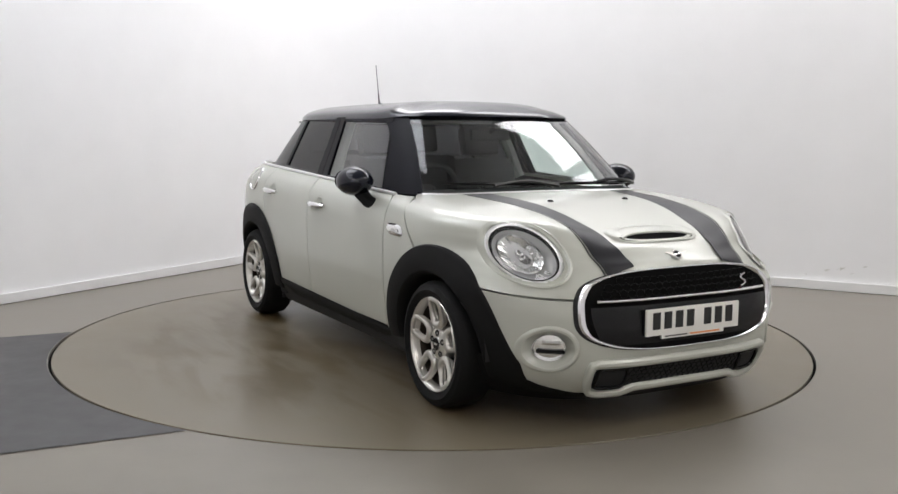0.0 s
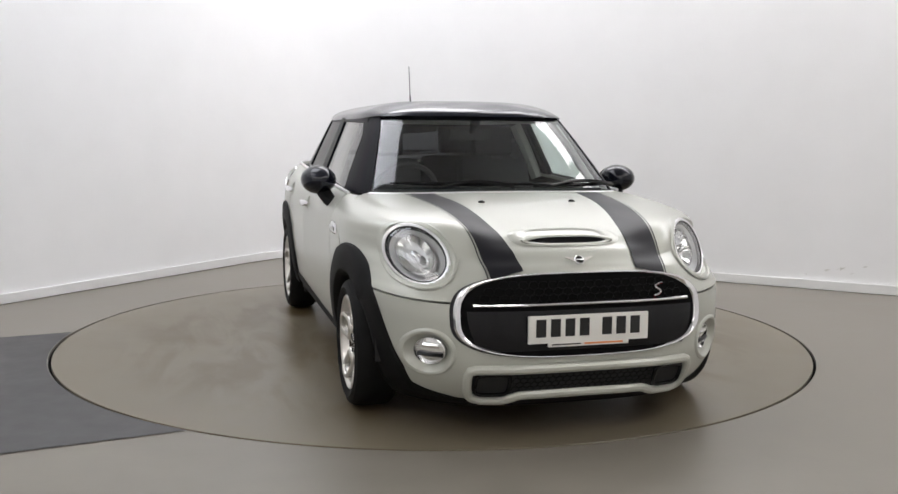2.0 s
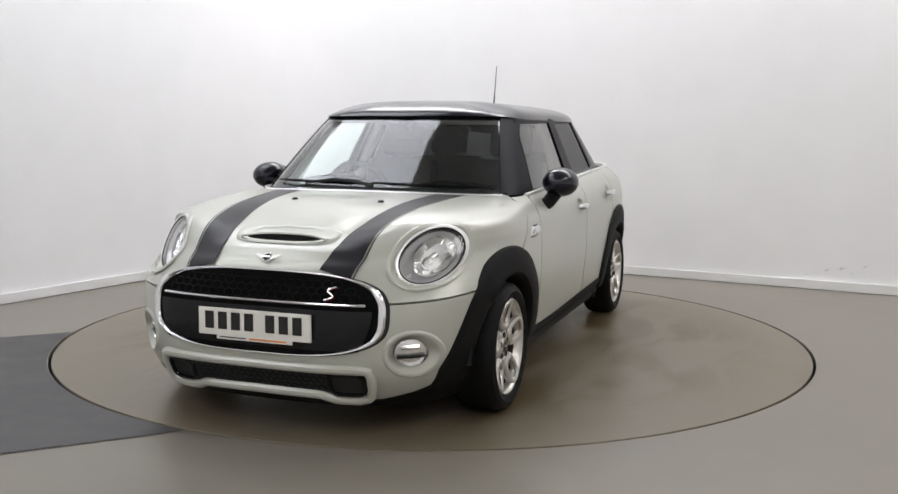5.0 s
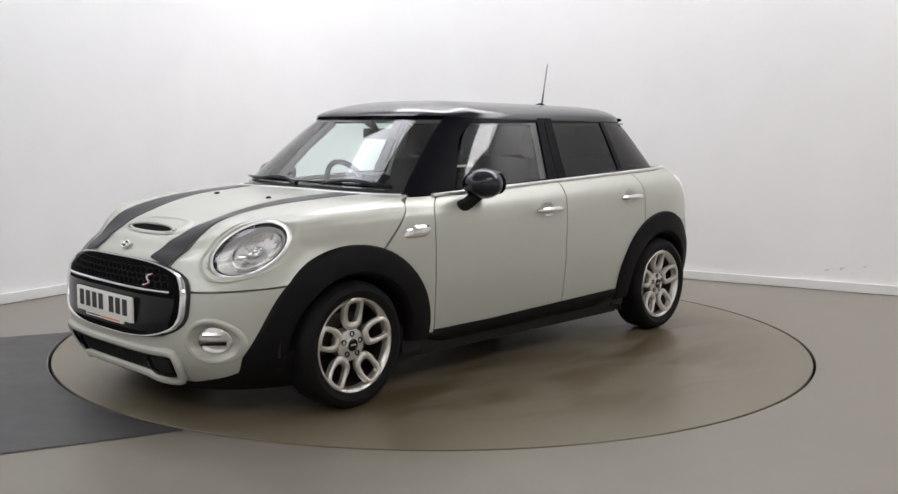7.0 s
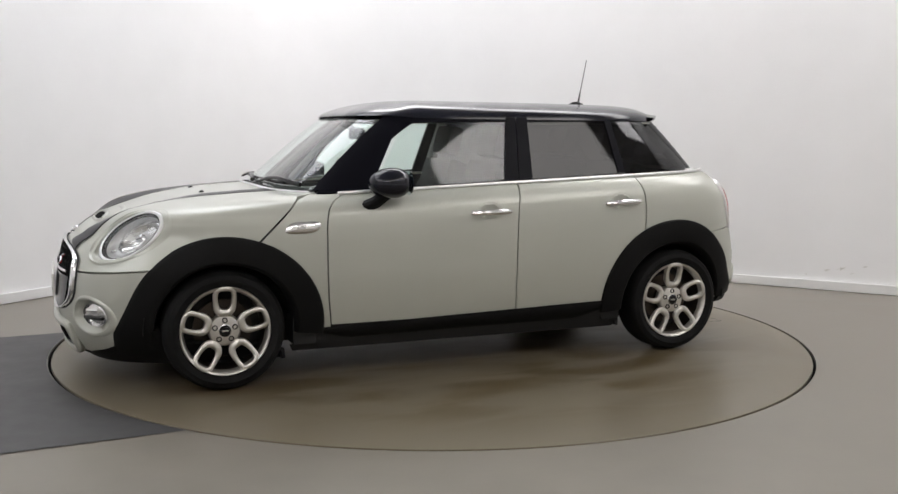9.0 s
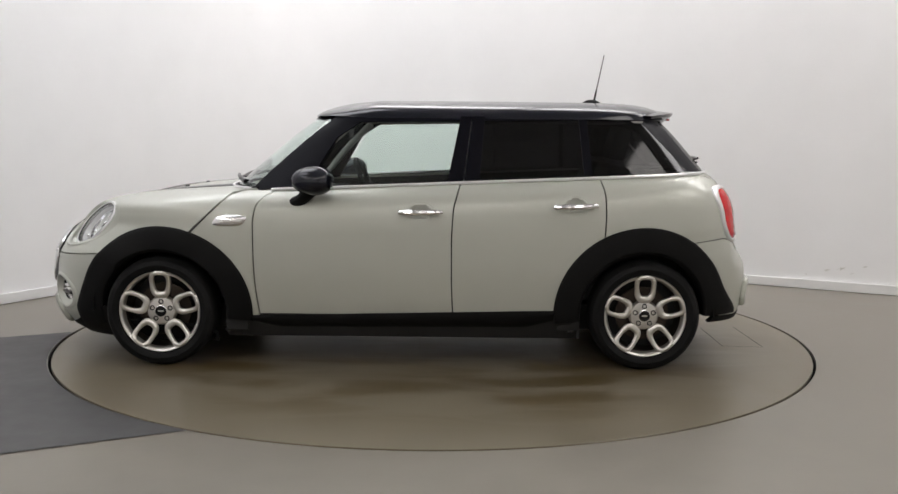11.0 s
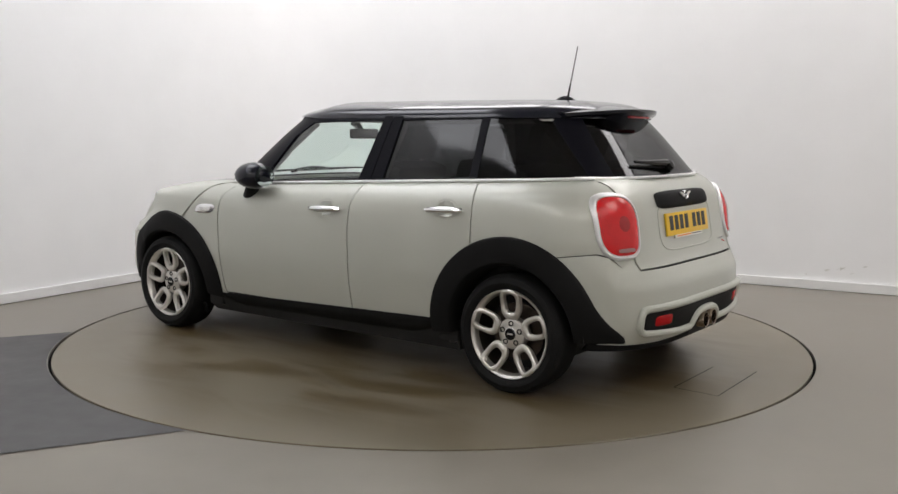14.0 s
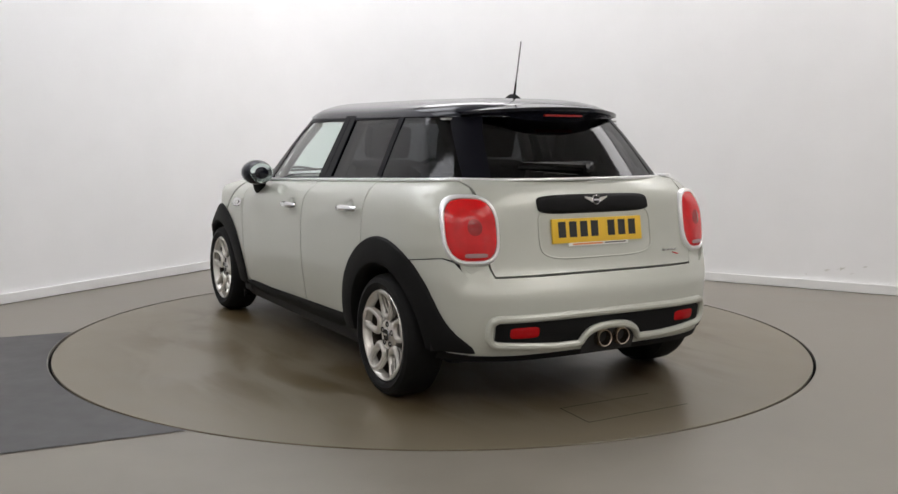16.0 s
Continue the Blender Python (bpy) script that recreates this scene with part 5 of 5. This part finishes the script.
part("dashboard", join(box(0.40, 0.92, -0.66, 0.66, 0.62, 0.90, 0.05), box(0.34, 0.46, -0.60, 0.60, 0.55, 0.86, 0.04)), M_INNER, car, "black dashboard")
part("cabin_floor", box(-1.55, 0.6, -0.66, 0.66, 0.25, 0.32, 0.02), M_INNER, car)
part("parcel_shelf", box(-1.62, -1.15, -0.56, 0.56, 0.94, 0.975, 0.01), M_INNER, car, "black parcel shelf")
part("centre_console", box(-0.4, 0.4, -0.12, 0.12, 0.32, 0.62, 0.04), M_INNER, car)
for s in (1, -1):
    x_ = np.linspace(0.62, -1.5, 20)[:, None]
    z_ = np.linspace(0.35, 1, 8)[None, :] * (belt(x_) - 0.01)
    P = np.stack([np.broadcast_to(x_, z_.shape), np.broadcast_to(0.69 - 0.12 * np.clip((-1.1 - x_) / 0.4, 0, 1), z_.shape), z_], -1)
    part("door_lining", side_of(sheet(P, (0, 2, 0.6), 0), s), M_INNER, car, "black door lining")


def seat(x, y, w, parent_name):
    st = part(parent_name, box(x - 0.22, x + 0.27, y - w / 2, y + w / 2, 0.36, 0.56, 0.06), M_SEAT, car, "black cloth seat")
    back = moved(join(box(-0.07, 0.07, -w / 2, w / 2, 0, 0.58, 0.06), box(-0.05, 0.07, -w / 2 - 0.02, -w / 2 + 0.08, 0.02, 0.42, 0.03), box(-0.05, 0.07, w / 2 - 0.08, w / 2 + 0.02, 0.02, 0.42, 0.03)), Matrix.Translation((x - 0.20, y, 0.52)) @ pose(0, 0, 0, 0, -16, 0))
    part("backrest", back, M_SEAT, st)
    head = moved(box(-0.05, 0.05, -0.13, 0.13, 0.60, 0.79, 0.045), Matrix.Translation((x - 0.20, y, 0.52)) @ pose(0, 0, 0, 0, -14, 0))
    part("headrest", head, M_SEAT, st)


for y in (0.36, -0.36):
    seat(0.02, y, 0.46, "front_seat")
    seat(-0.82, y, 0.54, "rear_seat")
m = Matrix.Translation((0.30, -0.36, 0.905)) @ pose(0, 0, 0, 0, -66, 0)
a = np.linspace(0, 2 * np.pi, 40, endpoint=False)
steer = part("steering_wheel", moved(tube(np.column_stack([0.18 * np.cos(a), 0.18 * np.sin(a), 0 * a]), 0.016, 8, True), m), M_INNER, car, "black steering wheel")
part("hub", moved(join(lathe([(0.001, 0.03), (0.05, 0.025), (0.06, 0.0), (0.05, -0.03)], 20, "z"), box(-0.02, 0.02, -0.17, 0.17, -0.01, 0.01, 0.004), box(-0.17, 0.0, -0.02, 0.02, -0.01, 0.01, 0.004)), m), M_INNER, steer)
mir = part("interior_mirror", box(0.36, 0.39, -0.125, 0.125, 1.205, 1.268, 0.014), M_INNER, car, "black interior mirror")
part("mirror_stalk", tube([(0.385, 0, 1.25), (0.42, 0, 1.28), (0.46, 0, 1.31)], [0.012, 0.02, 0.03], 8), M_INNER, mir)
for s in (1, -1):
    # inner pillar trims
    part("pillar_trim", side_of(tube([(0.62, 0.645, 0.95), (0.45, 0.575, 1.15), (0.29, 0.51, 1.30)], 0.022, 8), s), M_LINING, car, "pale inner pillar trim")
    part("pillar_trim", side_of(tube([(-0.32, 0.665, 0.96), (-0.35, 0.60, 1.14), (-0.38, 0.53, 1.30)], 0.035, 8), s), M_LINING, car, "pale inner pillar trim")

# ---------------------------------------------------------------- marks on the turntable (in the car's axes)
def floor_line(pts, w, mat, name, z=0.0012):
    v, f = [], []
    for (x0, y0), (x1, y1) in zip(pts[:-1], pts[1:]):
        d = Vector((x1 - x0, y1 - y0)).normalized()
        n = Vector((-d.y, d.x)) * w / 2
        b = len(v)
        for x, y in ((x0 + n.x, y0 + n.y), (x0 - n.x, y0 - n.y), (x1 - n.x, y1 - n.y), (x1 + n.x, y1 + n.y)):
            v.append((x + 0.148, y + 0.066, z))
        f.append((b, b + 1, b + 2, b + 3))
    return part(name, (v, f), mat, turntable)


floor_line([(-1.868, -0.29), (-1.868, 0.235), (-2.10, 0.255), (-2.09, -0.33)], 0.006, M_GAP, "hatch_joint")


# ---------------------------------------------------------------- small marks on the wall and floor
def flecks(spots, z0, name, label, category):
    """Thin scuffs on the right-hand wall: (metres along it from the corner, height, half length)."""
    v, f = [], []
    n = Vector((-0.491, -0.871, 0))
    for d, z, w in spots:
        c = CORNER + ALONG_R * d + n * 0.003
        b = len(v)
        for k in range(10):
            t = 2 * math.pi * k / 10
            r = 0.6 + 0.4 * math.sin(3.1 * k + 7 * d)
            p = c + ALONG_R * (w * r * math.cos(t))
            v.append((p.x, p.y, z + 0.35 * w * r * math.sin(t) + 0.25 * w * r * math.cos(t)))
        f.append(tuple(range(b, b + 10)))
    return tagged(part(name, (v, f), M_SCUFF), label, category, kind="structure")


flecks([(5.02, 0.165, 0.035), (5.13, 0.185, 0.05), (5.21, 0.15, 0.02), (5.30, 0.21, 0.03), (4.86, 0.12, 0.015)], 0, "wall_scuffs", "faint grey scuffs on the white wall above the baseboard", "scuff marks")


# ---------------------------------------------------------------- what moves
HEADING = ((0, -61.59), (0.5, -62.55), (1, -65.20), (1.5, -69.25), (2, -75.23), (2.5, -81.02), (3, -87.25), (3.5, -93.02), (4, -99.24), (4.5, -105.01), (5, -111.21), (5.5, -117.08), (6, -122.94), (6.5, -128.81), (7, -134.67), (7.5, -140.54), (8, -146.62), (8.5, -152.44), (9, -158.61), (9.5, -164.37), (10, -170.14), (10.5, -175.90), (11, -181.67), (11.5, -187.43), (12, -193.51), (12.5, -199.20), (13, -205.34), (13.5, -211.00), (14, -217.19), (14.5, -222.88), (15, -228.88), (15.5, -234.60), (16, -240.78))
OFF_X, OFF_Y = 0.148, 0.066


def motions():
    walk(turntable, [(t, pose(0, 0, 0, 0, 0, h)) for t, h in HEADING])
    walk(car, [(t, pose(0, 0, 0, 0, 0, h) @ pose(OFF_X, OFF_Y, 0.0005)) for t, h in HEADING])


motions()
